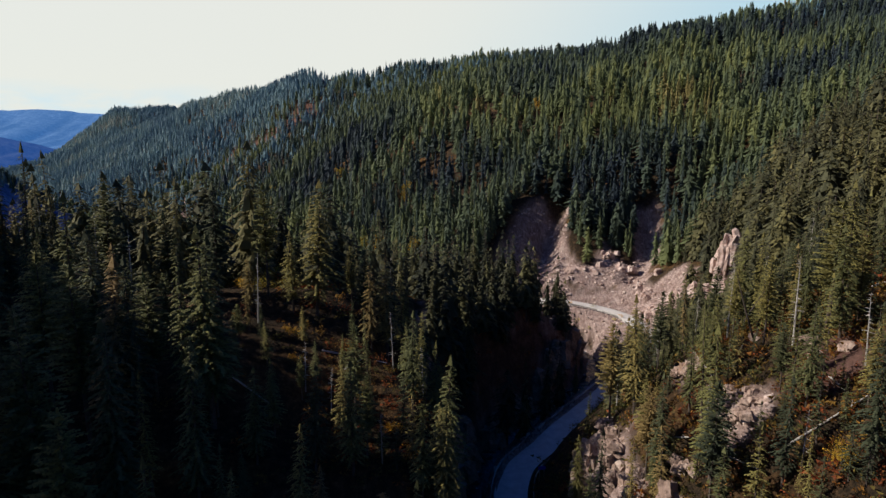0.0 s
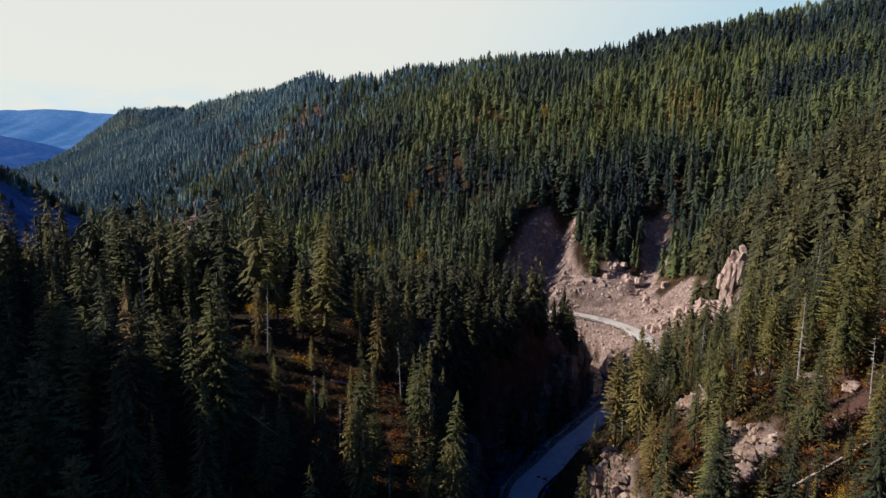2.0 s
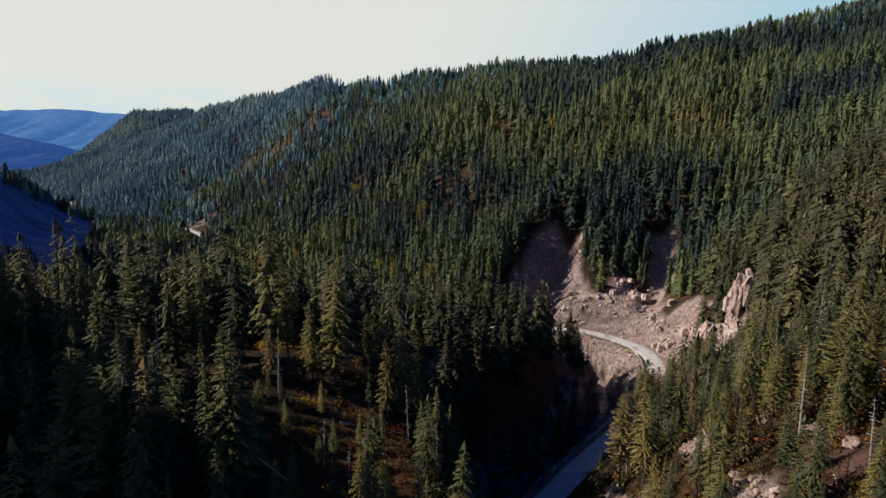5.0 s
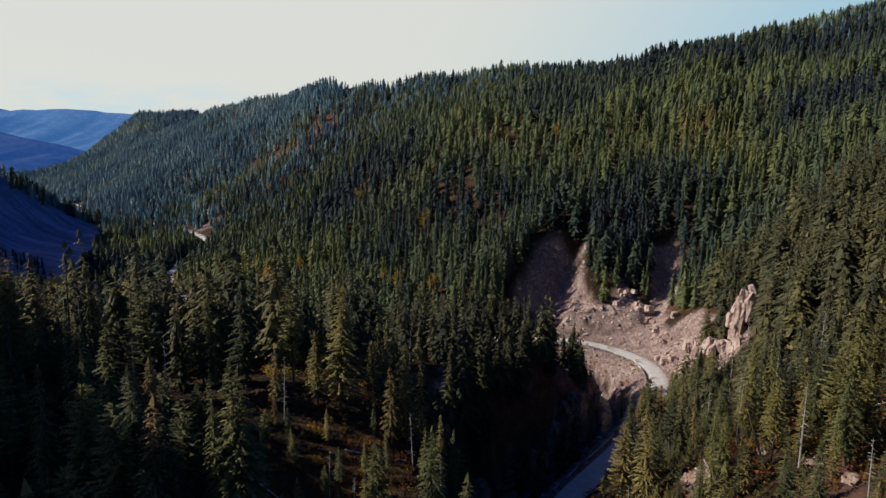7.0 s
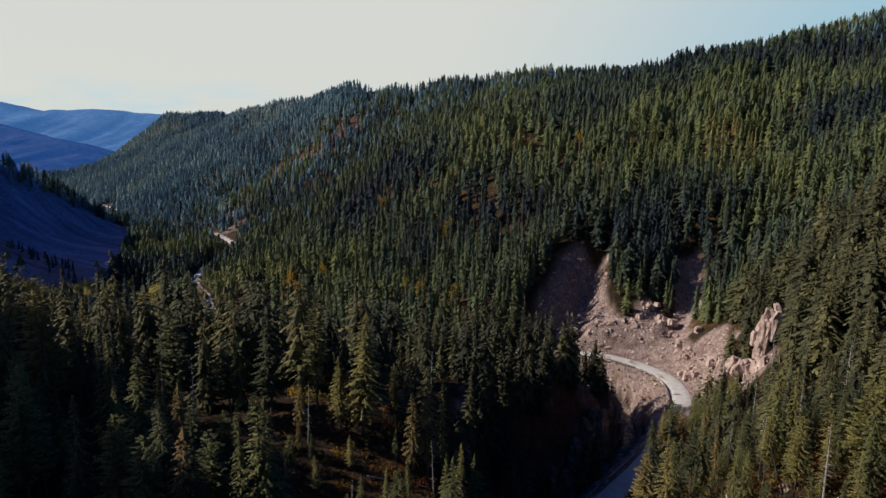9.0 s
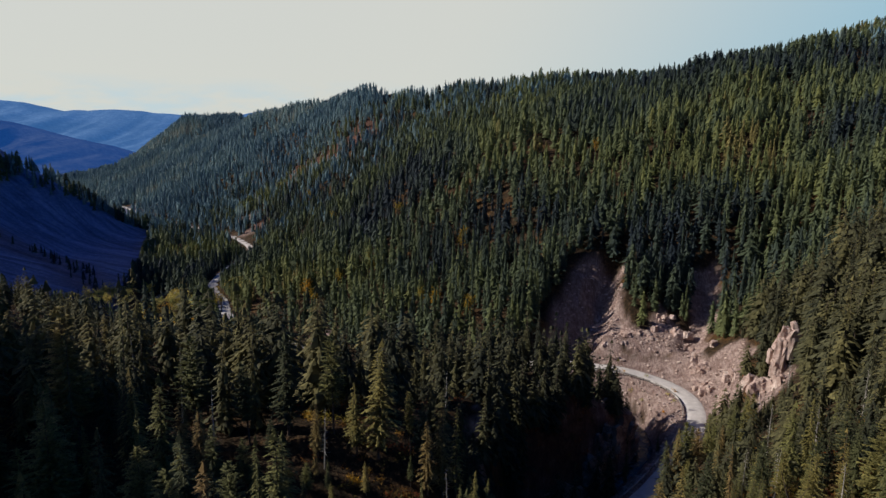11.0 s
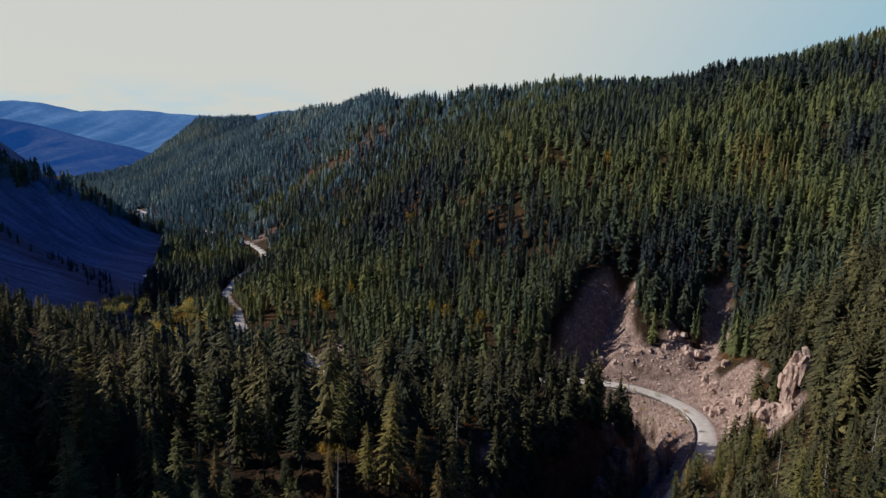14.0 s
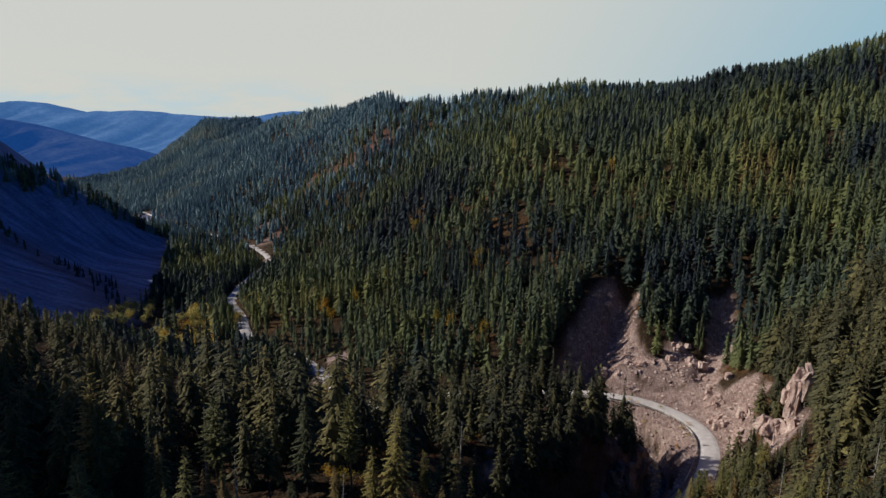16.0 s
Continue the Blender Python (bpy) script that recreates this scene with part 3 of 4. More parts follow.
def tiers(r, count, sides, wide, start=0.05, power=0.8, deep=1.9, top=1.0):
    """A far conifer of height 1: overlapping drooping skirts of boughs with ragged hems."""
    tris = []
    for k in range(count):
        u = start + (1 - start) * k / count
        if u > top:
            break
        step = (1 - start) / count
        rad = wide * ((1 - u) / (1 - start)) ** power * (0.8 + 0.4 * r.random())
        a0, head = r.random() * 6.28, min(u + step * (0.55 + deep * 0.6), 1.0)
        hub = np.array((r.normal() * 0.012, r.normal() * 0.012, head))
        turn = a0 + (np.arange(sides) + 0.5 * r.random(sides)) * 6.2832 / sides
        out = rad * (0.5 + 0.75 * r.random(sides))
        low = u - step * (0.35 * r.random(sides))
        rim = np.stack([out * np.cos(turn), out * np.sin(turn), low], 1)
        for j in range(sides):
            q = rim[(j + 1) % sides]
            tris.append((hub, rim[j], q * np.array((0.62, 0.62, 1)) + rim[j] * np.array((0.3, 0.3, 0)) + np.array((0, 0, step * 0.3 * r.random()))))
    return np.array(tris, float)


rng = np.random.default_rng(7)
CREST = smooth([(900, 900, 0), (520, 800, 0), (400, 806, 0), (330, 740, 0), (267, 690, 0), (174, 700, 0), (64, 745, 0), (-46, 787, 0), (-120, 850, 0), (-201, 923, 0),
                (-332, 1050, 0), (-428, 1150, 0), (-600, 1410, 0), (-725, 1440, 0), (-900, 1500, 0)], 20)


def scatter(x0, x1, y0, y1, gap, seed):
    """A jittered lattice of places."""
    r = np.random.default_rng(seed)
    nx, ny = int((x1 - x0) / gap), int((y1 - y0) / gap)
    x, y = np.meshgrid(np.arange(nx), np.arange(ny))
    x = x0 + gap * (x + r.random(x.shape))
    y = y0 + gap * (y + r.random(y.shape))
    return x.ravel(), y.ravel(), r


BIRCHES = ((-13, 281, 10, 5), (-111, 352, 10, 6), (-105, 346, 7, 6), (-94, 361, 9, 5), (-71, 445, 9, 6), (-206, 678, 12, 7), (-91, 523, 8, 5), (-144, 538, 9, 5), (-21, 360, 9, 5),
           (-163, 351, 11, 7), (-30, 303, 9, 6), (-38, 306, 8, 5), (-75, 368, 9, 5), (-76, 262, 8, 6), (60, 418, 8, 4))


def wooded(x, y, r):
    """Keeps the places where a tree stands, and gives their ground height."""
    z, scree, rubble, rust, droad, driver, dspur, dridge = land(x, y, True)
    chance = np.ones(len(x))
    chance *= (droad > np.where(y > 260, 4.6, 5.5)) & (driver > np.where(y > 335, 2.0, 5.5))
    chance *= 1 - ramp(scree, 0.03, 0.2)
    strip = np.maximum(ramp(dspur, 11, 5) * 0.75, ramp(dridge, 30, 14))
    chance = np.where(rubble > 0.3, strip, chance)
    chance *= 1 - np.where(y < 230, 0.1, 0.8) * rust
    chance *= np.clip(1.05 + 0.8 * fbm(x, y, 38, 2, 51), 0.4, 1)
    aside = x - np.interp(y, GULLY[:, 1], GULLY[:, 0])
    chance *= np.where((aside > -19 - 3 * vnoise(x / 6, y / 6, 3)) & (aside < 7) & (y > 258) & (y < 303), 0.1, 1)
    chance *= np.where((y > 590) & (y < 650) & (x / y > -0.445) & (x / y < -0.40), 0.3, 1)
    chance *= np.where((x > -45) & (x < 45) & (y > 112) & (y < 216), 0.78, 1)
    for cx, cy, rad in ((52.3, 259.4, 8), (79.5, 271.5, 6), (53.3, 284.3, 6), (84, 240, 7), (62, 258, 7), (81, 184, 7), (79, 195, 6), (75, 191, 6), (73, 199, 5), (79, 175, 6), (84, 213, 5)):
        chance *= np.hypot(x - cx, y - cy) > rad
    chance *= np.where((np.abs(x + 8) < 8) & (y > 72) & (y < 99), 0.8, 1)
    chance *= np.where((np.hypot((x + 206) / 1.2, y - 344) < 34) | (np.hypot((x + 226) / 1.0, y - 385) < 20), 0.05, 1)
    chance *= 1 - ((droad < 15) & (y > 95) & (y < 172) & (x > 18 + 0.0 * y)) * (driver > droad)
    for cx, cy, rad in ((-65, 242, 9), (-61, 230, 8), (-97, 289, 8), (-91, 279, 6)) + tuple((0.985 * bx, 0.985 * by, 7) for bx, by, *_ in BIRCHES):
        chance *= np.hypot(x - cx, y - cy) > rad
    keep = r.random(len(x)) < chance
    return x[keep], y[keep], z[keep]


def belt(y0, y1, gap, seed, x0=-900, x1=760):
    """Places between two distances ahead, within a wedge fitted to the camera's view, none far behind the crest."""
    x, y, r = scatter(x0, x1, y0, y1, gap, seed)
    m = (x > -0.80 * y - 70) & (x < 0.62 * y + 60)
    if y1 > 680:
        behind = np.interp(x, CREST[::-1, 0], CREST[::-1, 1]) + 25
        m &= y < behind
    return wooded(x[m], y[m], r)


def heights(n, low, high, r):
    return low + (high - low) * r.beta(2.2, 2.0, n)


near_x, near_y, near_z = belt(54, 240, 5.9, 101, -260, 220)
cliff_x, cliff_y, cliff_r = scatter(-8, 56, 104, 222, 3.6, 171)
cliff_z, _, _, _, cliff_road, cliff_river, *_ = land(cliff_x, cliff_y, True)
on_cliff = (cliff_river > 5) & (cliff_river < 12) & (cliff_road > cliff_river + 3) & (cliff_r.random(len(cliff_x)) < 0.5)
near_x, near_y, near_z = np.r_[near_x, cliff_x[on_cliff]], np.r_[near_y, cliff_y[on_cliff]], np.r_[near_z, cliff_z[on_cliff]]
right_x, right_y, right_z = wooded(*scatter(64, 150, 128, 242, 4.4, 191))
near_x, near_y, near_z = np.r_[near_x, right_x], np.r_[near_y, right_y], np.r_[near_z, right_z]
order = np.argsort(np.hypot(near_x * 0.9, near_y - 0))
near_x, near_y, near_z = near_x[order], near_y[order], near_z[order]
near_h = heights(len(near_x), 7, 25, np.random.default_rng(5))
near_h = np.where((near_x < -25) & (near_h > 13), near_h * 1.22, near_h)
near_h = np.where(near_x < -88, 0.45 * near_h + 4, near_h)
hollow = (near_x > -52) & (near_x < -17) & (near_y > 62) & (near_y < 104)
near_h = np.where(hollow, np.where(near_x < -27, 0.85 * near_h + 1.5, 0.5 * near_h + 2.5), near_h)
bank = (near_x > 18) & (near_x < 80) & (near_y < 140)
near_h = np.where(bank, 0.82 * near_h, near_h)
# trees before the pinnacle are shortened to keep it in the camera's view
pinnacle_view = (near_y > 130) & (near_y < 204) & (np.abs(near_x / near_y - 0.437) < 0.042)
near_h = np.where(pinnacle_view, 0.4 * near_h + 2.5, near_h)
front = (np.abs(near_x + 8) < 8) & (near_y > 70) & (near_y < 100)
near_h = np.where(front, 0.5 * near_h + 4, near_h)
nose = (near_x > -12) & (near_x < 40) & (near_y > 158) & (near_y < 216)
near_h = np.where(nose, 0.6 * near_h + 9, near_h)
young = (near_x > 38) & (near_x < 74) & (near_y > 140) & (near_y < 212)
near_h = np.where(young, 0.65 * near_h + 1.5, near_h)
sunny = (near_x < -14) & (near_x > -48) & (near_y > 83) & (near_y < 102)
near_h = np.where(sunny, np.minimum(near_h, np.maximum(39.5 + 0.62 * (-12 - near_x) - near_z, 6.5)), near_h)
back = (near_x < -40) & (near_y > 160)
near_h = np.where(back, 0.6 * near_h, near_h)
HERO = 235

templates = []
for k in range(8):
    r = np.random.default_rng(200 + k)
    h = 18.0
    if k < 5:
        crown = conifer_crown(r, h, 2.2 + 0.9 * r.random(), 37, 8, 5, 0.06 + 0.16 * r.random(), 0.6 + 0.2 * r.random(), 0.22, 0.42, 0.44)
    elif k < 7:
        crown = conifer_crown(r, h, 3.0, 34, 8, 6, 0.30, 0.48, 0.45, 0.28, 0.50)
    else:
        crown = conifer_crown(r, h, 1.8, 40, 6, 5, 0.15, 0.7, 0.1, 0.45, 0.42)
    templates.append((tri_mesh("crown", crown, M_CROWN), tri_mesh("trunk", trunk_tris(h, 0.22, 7, r.normal() * 0.25), M_BARK)))

pick = np.random.default_rng(9)
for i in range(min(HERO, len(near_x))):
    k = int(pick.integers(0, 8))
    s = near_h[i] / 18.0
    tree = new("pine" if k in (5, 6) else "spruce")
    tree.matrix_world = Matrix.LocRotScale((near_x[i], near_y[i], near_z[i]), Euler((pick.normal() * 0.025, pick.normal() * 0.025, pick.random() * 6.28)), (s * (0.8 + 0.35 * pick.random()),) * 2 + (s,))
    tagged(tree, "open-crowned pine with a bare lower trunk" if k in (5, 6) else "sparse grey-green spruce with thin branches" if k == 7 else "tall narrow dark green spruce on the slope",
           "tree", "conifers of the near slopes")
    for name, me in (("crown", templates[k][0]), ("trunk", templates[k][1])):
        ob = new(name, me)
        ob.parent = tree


for a, b, top in ((55.6, 160, 33), (52, 155, 31), (58, 163, 31), (61, 158, 36), (49, 150, 29), (56, 151, 34), (64, 166, 33), (46, 144, 28), (60, 150, 38), (66, 160, 39), (53, 145, 33),
                  (50, 160, 28), (48.2, 160, 28), (45.2, 150, 33), (47.8, 152, 34), (53.5, 167, 26), (45.6, 159, 24), (42.7, 150, 30), (69, 170, 36), (43, 138, 27), (62, 170, 29)):
    k = int(pick.integers(0, 8))
    base = float(land(np.array([float(a)]), np.array([float(b)]))[0])
    s = max(top - base, 7.0) / 18.0
    tree = new("spruce")
    tree.matrix_world = Matrix.LocRotScale((a, b, base), Euler((pick.normal() * 0.02, pick.normal() * 0.02, pick.random() * 6.28)), (s * (0.85 + 0.3 * pick.random()),) * 2 + (s,))
    tagged(tree, "bushy green spruce at the edge of the road bank", "tree", "conifers of the near slopes")
    for name, me in zip(("crown", "trunk"), templates[k]):
        ob = new(name, me)
        ob.parent = tree


bank_x, bank_y, bank_r = scatter(20, 78, 58, 140, 3.4, 181)
bank_x, bank_y, bank_z = wooded(bank_x, bank_y, bank_r)
order = np.argsort(np.hypot(bank_x, bank_y))[:290]
saplings = []
for k in range(5):
    r = np.random.default_rng(260 + k)
    saplings.append((tri_mesh("crown", conifer_crown(r, 9.0, 1.0 + 0.5 * r.random(), 24, 6, 4, 0.08, 0.6 + 0.25 * r.random(), 0.25, 0.35, 0.5), M_CROWN), tri_mesh("trunk", trunk_tris(9.0, 0.1, 5, r.normal() * 0.15), M_BARK)))
for i in order:
    k = int(pick.integers(0, 5))
    s = (3.5 + 9.0 * pick.random() ** 1.2) / 9.0
    tree = new("young_spruce")
    tree.matrix_world = Matrix.LocRotScale((bank_x[i], bank_y[i], bank_z[i]), Euler((pick.normal() * 0.03, pick.normal() * 0.03, pick.random() * 6.28)), (s * (0.85 + 0.4 * pick.random()),) * 2 + (s,))
    tagged(tree, "slender young yellow-green spruce on the rocky bank", "tree", "young trees of the near bank")
    for name, me in zip(("crown", "trunk"), saplings[k]):
        ob = new(name, me)
        ob.parent = tree


for a, b, top in ((-2.5, 86.5, 45.5), (-4, 78.8, 43), (0.7, 80, 42.5), (3.9, 75, 40), (-6, 77, 40), (-1, 76, 40), (-8, 79, 41), (-5.5, 84, 44), (1.5, 84.5, 42), (-1, 82, 43)):
    base = float(land(np.array([float(a)]), np.array([float(b)]))[0])
    s = float(np.clip(top - base, 4.0, 10.0)) / 9.0
    tree = new("young_spruce")
    tree.matrix_world = Matrix.LocRotScale((a, b, base), Euler((0, 0, pick.random() * 6.28)), (s * 1.25, s * 1.25, s))
    tagged(tree, "bushy sunlit young spruce on the knoll's edge", "tree", "young trees of the knoll")
    for name, me in zip(("crown", "trunk"), saplings[int(pick.integers(0, 5))]):
        ob = new(name, me)
        ob.parent = tree


def joined(name, label, category, x, y, z, h, shapes, seed, mats, tint=None, stems=0, squat=(0.8, 1.25), lean=0.02):
    """Things past counting, joined into one mesh; the last stems triangles of each shape take the second material."""
    r = np.random.default_rng(seed)
    which = r.integers(0, len(shapes), len(x))
    all_v, all_t, all_m = [], [], []
    if tint is None:
        tint = np.clip(r.random(len(x)) * 0.46 + 0.52 * fbm(x, y, 75, 3, 77) + 0.21, 0, 1)
    for k, tris in enumerate(shapes):
        m = np.where(which == k)[0]
        v = tris.reshape(-1, 3)
        a = r.random(len(m)) * 6.2832
        s = h[m]
        wide = s * (squat[0] + (squat[1] - squat[0]) * r.random(len(m)))
        c, d = np.cos(a)[:, None], np.sin(a)[:, None]
        lx, ly = r.normal(size=(2, len(m), 1)) * lean
        px = (v[None, :, 0] * c - v[None, :, 1] * d) * wide[:, None] + lx * v[None, :, 2] * s[:, None] + x[m][:, None]
        py = (v[None, :, 0] * d + v[None, :, 1] * c) * wide[:, None] + ly * v[None, :, 2] * s[:, None] + y[m][:, None]
        pz = v[None, :, 2] * s[:, None] + z[m][:, None]
        all_v.append(np.stack([px, py, pz], -1).reshape(-1, 3))
        all_t.append(np.repeat(tint[m], len(v)))
        one = np.zeros(len(tris), np.int32)
        if stems:
            one[-stems:] = 1
        all_m.append(np.tile(one, len(m)))
    v = np.vstack(all_v)
    me = fast_mesh(name, v, np.arange(len(v)).reshape(-1, 3), mats[0], False, (("tint", np.concatenate(all_t)),))
    for extra in mats[1:]:
        me.materials.append(extra)
    if stems:
        me.polygons.foreach_set("material_index", np.concatenate(all_m))
    return tagged(new(name, me), label, category, kind="stuff")


stem = trunk_tris(1.0, 0.011, 3)
stem[:, :, 2] = np.clip(stem[:, :, 2], -0.05, 1.0)


def mixed(seed, n, count, sides, wide, boughs=0, trunk=False, sprays=1):
    """Several tree shapes, narrow and broad, with loose boughs over the skirts where boughs are asked for."""
    out = []
    for k in range(n):
        r = np.random.default_rng(seed + k)
        broad = (0.8, 1.0, 1.15, 0.9, 1.3, 0.7)[k % 6]
        power = (0.75, 0.7, 0.6, 0.85, 0.5, 0.8)[k % 6]
        c = tiers(r, count, sides, wide * broad * (0.65 if boughs else 1), 0.05 + 0.15 * (k % 6 == 4), power, top=0.62 if boughs > 9 else 1.0)
        if boughs:
            c = np.vstack([c, conifer_crown(r, 1.0, wide * broad * 1.1, boughs, 5, sprays, 0.08 + 0.15 * (k % 6 == 4), power, 0.1, 0.5, 0.95 / sprays ** 0.5)])
        out.append(np.vstack([c, stem]) if trunk else c)
    return out


n0 = slice(HERO, None)
tone_of = np.clip(np.random.default_rng(35).random(len(near_x)) * 0.6 + 0.25 * fbm(near_x, near_y, 50, 2, 79) + 0.09, 0, 1)
close = (np.arange(len(near_x)) >= HERO) & (np.hypot(near_x, near_y) < 150)
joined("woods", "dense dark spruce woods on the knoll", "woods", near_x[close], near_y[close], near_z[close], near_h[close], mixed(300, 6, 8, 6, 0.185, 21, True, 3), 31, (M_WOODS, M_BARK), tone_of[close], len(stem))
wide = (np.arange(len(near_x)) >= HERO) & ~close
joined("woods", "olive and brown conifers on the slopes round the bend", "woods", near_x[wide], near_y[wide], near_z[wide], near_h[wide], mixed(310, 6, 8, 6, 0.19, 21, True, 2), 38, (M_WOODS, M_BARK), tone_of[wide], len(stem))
x, y, z = belt(240, 400, 4.9, 102, -420, 330)
h = heights(len(x), 8, 22, rng) * np.where(near_line(x, y, SPUR)[0] < 12, 0.5, 1.0) * np.where((near_line(x, y, ROAD)[0] < 20) & (x < -40), 0.65, 1.0)
joined("woods", "green and olive spruce woods over the road", "woods", x, y, z, h, mixed(320, 6, 11, 8, 0.215, 5), 32, (M_HILL_WOODS,))
x, y, z = belt(400, 860, 5.4, 103, -720, 560)
away = np.hypot(x, y) + 45 * fbm(x, y, 60, 3, 83) + 340 * (np.random.default_rng(84).random(len(x)) - 0.5) > 760
far_x, far_y, far_z = x[away], y[away], z[away]
x, y, z = x[~away], y[~away], z[~away]
h = heights(len(x), 9, 20, rng) * np.where(near_line(x, y, SPUR)[0] < 12, 0.5, 1.0) * np.where(near_line(x, y, ROAD)[0] < 18, 0.7, 1.0) * np.where((y > 500) & (y < 620) & (x / y > -0.445) & (x / y < -0.395), 0.45, 1)
joined("woods", "dense green spruce woods on the long slope", "woods", x, y, z, h, mixed(340, 6, 9, 7, 0.2), 33, (M_HILL_WOODS,))
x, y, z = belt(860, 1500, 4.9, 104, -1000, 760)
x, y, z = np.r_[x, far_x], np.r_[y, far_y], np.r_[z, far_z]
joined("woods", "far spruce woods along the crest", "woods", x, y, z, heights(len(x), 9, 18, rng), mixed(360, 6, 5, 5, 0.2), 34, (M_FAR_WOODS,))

valley = ROAD[(ROAD[:, 1] > 342) & (ROAD[:, 1] < 560) & (ROAD[:, 0] < -140)]
way_on = np.gradient(valley[:, :2], axis=0)
way_on /= np.linalg.norm(way_on, axis=1)[:, None]
r = np.random.default_rng(211)
rows = [(valley[:, :2] + np.c_[way_on[:, 1], -way_on[:, 0]] * (side * (off + 1.6 * r.random(len(valley))))[:, None], tall)
        for side, off, tall in ((-1, 5.2, 1.0), (-1, 8.0, 1.3), (-1, 11.5, 1.5), (-1, 15.0, 1.5), (1, 5.4, 0.8), (1, 8.4, 0.9), (1, 12.0, 1.1))]
p = np.vstack([q for q, _ in rows])
h = np.concatenate([tall * (6 + 6 * r.random(len(q))) for q, tall in rows])
keep = (r.random(len(p)) < 0.62) & (near_line(p[:, 0], p[:, 1], ROAD)[0] > 4.4)
p, h = p[keep], h[keep]
joined("woods", "dark firs lining the road on the valley floor", "woods", p[:, 0], p[:, 1], land(p[:, 0], p[:, 1]), h, mixed(380, 6, 9, 7, 0.2), 36, (M_HILL_WOODS,))
# firs that hide the road where it leaves the valley floor
r = np.random.default_rng(43)
u = r.random(70)
p = np.stack([-101 - 40 * u, 286 + 31 * u], 1) + r.normal(size=(70, 2)) * 2.0
p = p[near_line(p[:, 0], p[:, 1], ROAD)[0] > 4.8]
joined("woods", "close firs beside the road on the valley floor", "woods", p[:, 0], p[:, 1], land(p[:, 0], p[:, 1]), 9 + 5 * r.random(len(p)), mixed(385, 6, 9, 7, 0.2), 44, (M_HILL_WOODS,))
# firs along the upper edge of the gully
r = np.random.default_rng(212)
p = np.c_[r.uniform(-33, -20, 45), r.uniform(264, 310, 45)]
p[:, 0] += np.interp(p[:, 1], GULLY[:, 1], GULLY[:, 0])
joined("woods", "close firs along the edge of a shaded gully", "woods", p[:, 0], p[:, 1], land(p[:, 0], p[:, 1]), 13 + 6 * r.random(len(p)), mixed(320, 6, 11, 8, 0.18, 5), 39, (M_HILL_WOODS,))
# firs on the rib between the two slides over the bend
r = np.random.default_rng(213)
p = np.c_[57 + 28 * r.random(90), 268 + 26 * r.random(90)]
keep = (p[:, 0] - np.interp(p[:, 1], GULLY[:, 1], GULLY[:, 0]) > 8) & (near_line(p[:, 0], p[:, 1], CHUTE_B)[0] > 5) & (p[:, 1] > 283 - 0.62 * (p[:, 0] - 57))
p = p[keep]
joined("woods", "tall dark firs on the rib between two slides", "woods", p[:, 0], p[:, 1], land(p[:, 0], p[:, 1]), 9 + 8 * r.random(len(p)), mixed(320, 6, 11, 8, 0.18, 5), 37, (M_HILL_WOODS,))

# ---- rocks, broadleaved trees and undergrowth ----
def part(name, bm, mat, parent, label=""):
    me = bpy.data.meshes.new(name)
    bm.to_mesh(me)
    bm.free()
    me.materials.append(mat)
    ob = new(name, me)
    ob.parent = parent
    if label:
        ob["label"] = label
    return ob


def height_at(x, y):
    return float(land(np.array([float(x)]), np.array([float(y)]))[0])


def rock_material(name, dark, mid, light):
    m, n, l, b = material(name, 0.92, 0.15)
    t = noise_node(n, l, 0.30, 10, 0.7)
    fine = noise_node(n, l, 1.6, 8, 0.7)
    base = ramp_node(n, l, t.outputs[0], [(0.28, dark), (0.48, mid), (0.68, light)])
    crack = ramp_node(n, l, fine.outputs[0], [(0.30, (0.35, 0.33, 0.32)), (0.48, (1, 1, 1)), (1.0, (1.1, 1.08, 1.05))])
    col = mix_node(n, l, 1.0, base.outputs[0], crack.outputs[0], "MULTIPLY")
    l.new(col, b.inputs["Base Color"])
    bump(n, l, b, fine.outputs[0], 0.8, 0.4)
    return m


M_PALE_ROCK = rock_material("pale_pink_rock", (0.20, 0.12, 0.095), (0.44, 0.325, 0.28), (0.66, 0.55, 0.485))
M_BANK_ROCK = rock_material("tan_bank_rock", (0.13, 0.085, 0.065), (0.31, 0.22, 0.175), (0.50, 0.40, 0.335))
M_BROWN_ROCK = rock_material("brown_rock", (0.12, 0.065, 0.045), (0.27, 0.18, 0.13), (0.42, 0.32, 0.26))


def block(bm, centre, size, turn, seed):
    """One angular split block of rock."""
    r = random.Random(seed)
    got = bmesh.ops.create_cube(bm, size=2.0)["verts"]
    edges = list({e for v in got for e in v.link_edges})
    bmesh.ops.subdivide_edges(bm, edges=edges, cuts=3, use_grid_fill=True)
    off = Vector((seed * 1.7, seed * 0.9, seed * 0.4))
    for v in bm.verts:
        c = v.co.copy()
        round_off = 0.80 + 0.20 / max(c.length, 0.8)
        p = Vector((c.x * size[0], c.y * size[1], c.z * size[2])) * round_off
        p.x *= 1 - 0.25 * c.z
        p.y *= 1 - 0.18 * c.z
        n1 = noise.voronoi(p * 0.8 + off)[0]
        p += noise.noise_vector(p * 0.6 + off) * 0.34 * min(size) + c * (n1[1] - n1[0] - 0.25) * 0.5 * min(size)
        p += noise.noise_vector(p * 1.9 + off) * 0.07 * min(size)
        v.co = turn @ p + centre


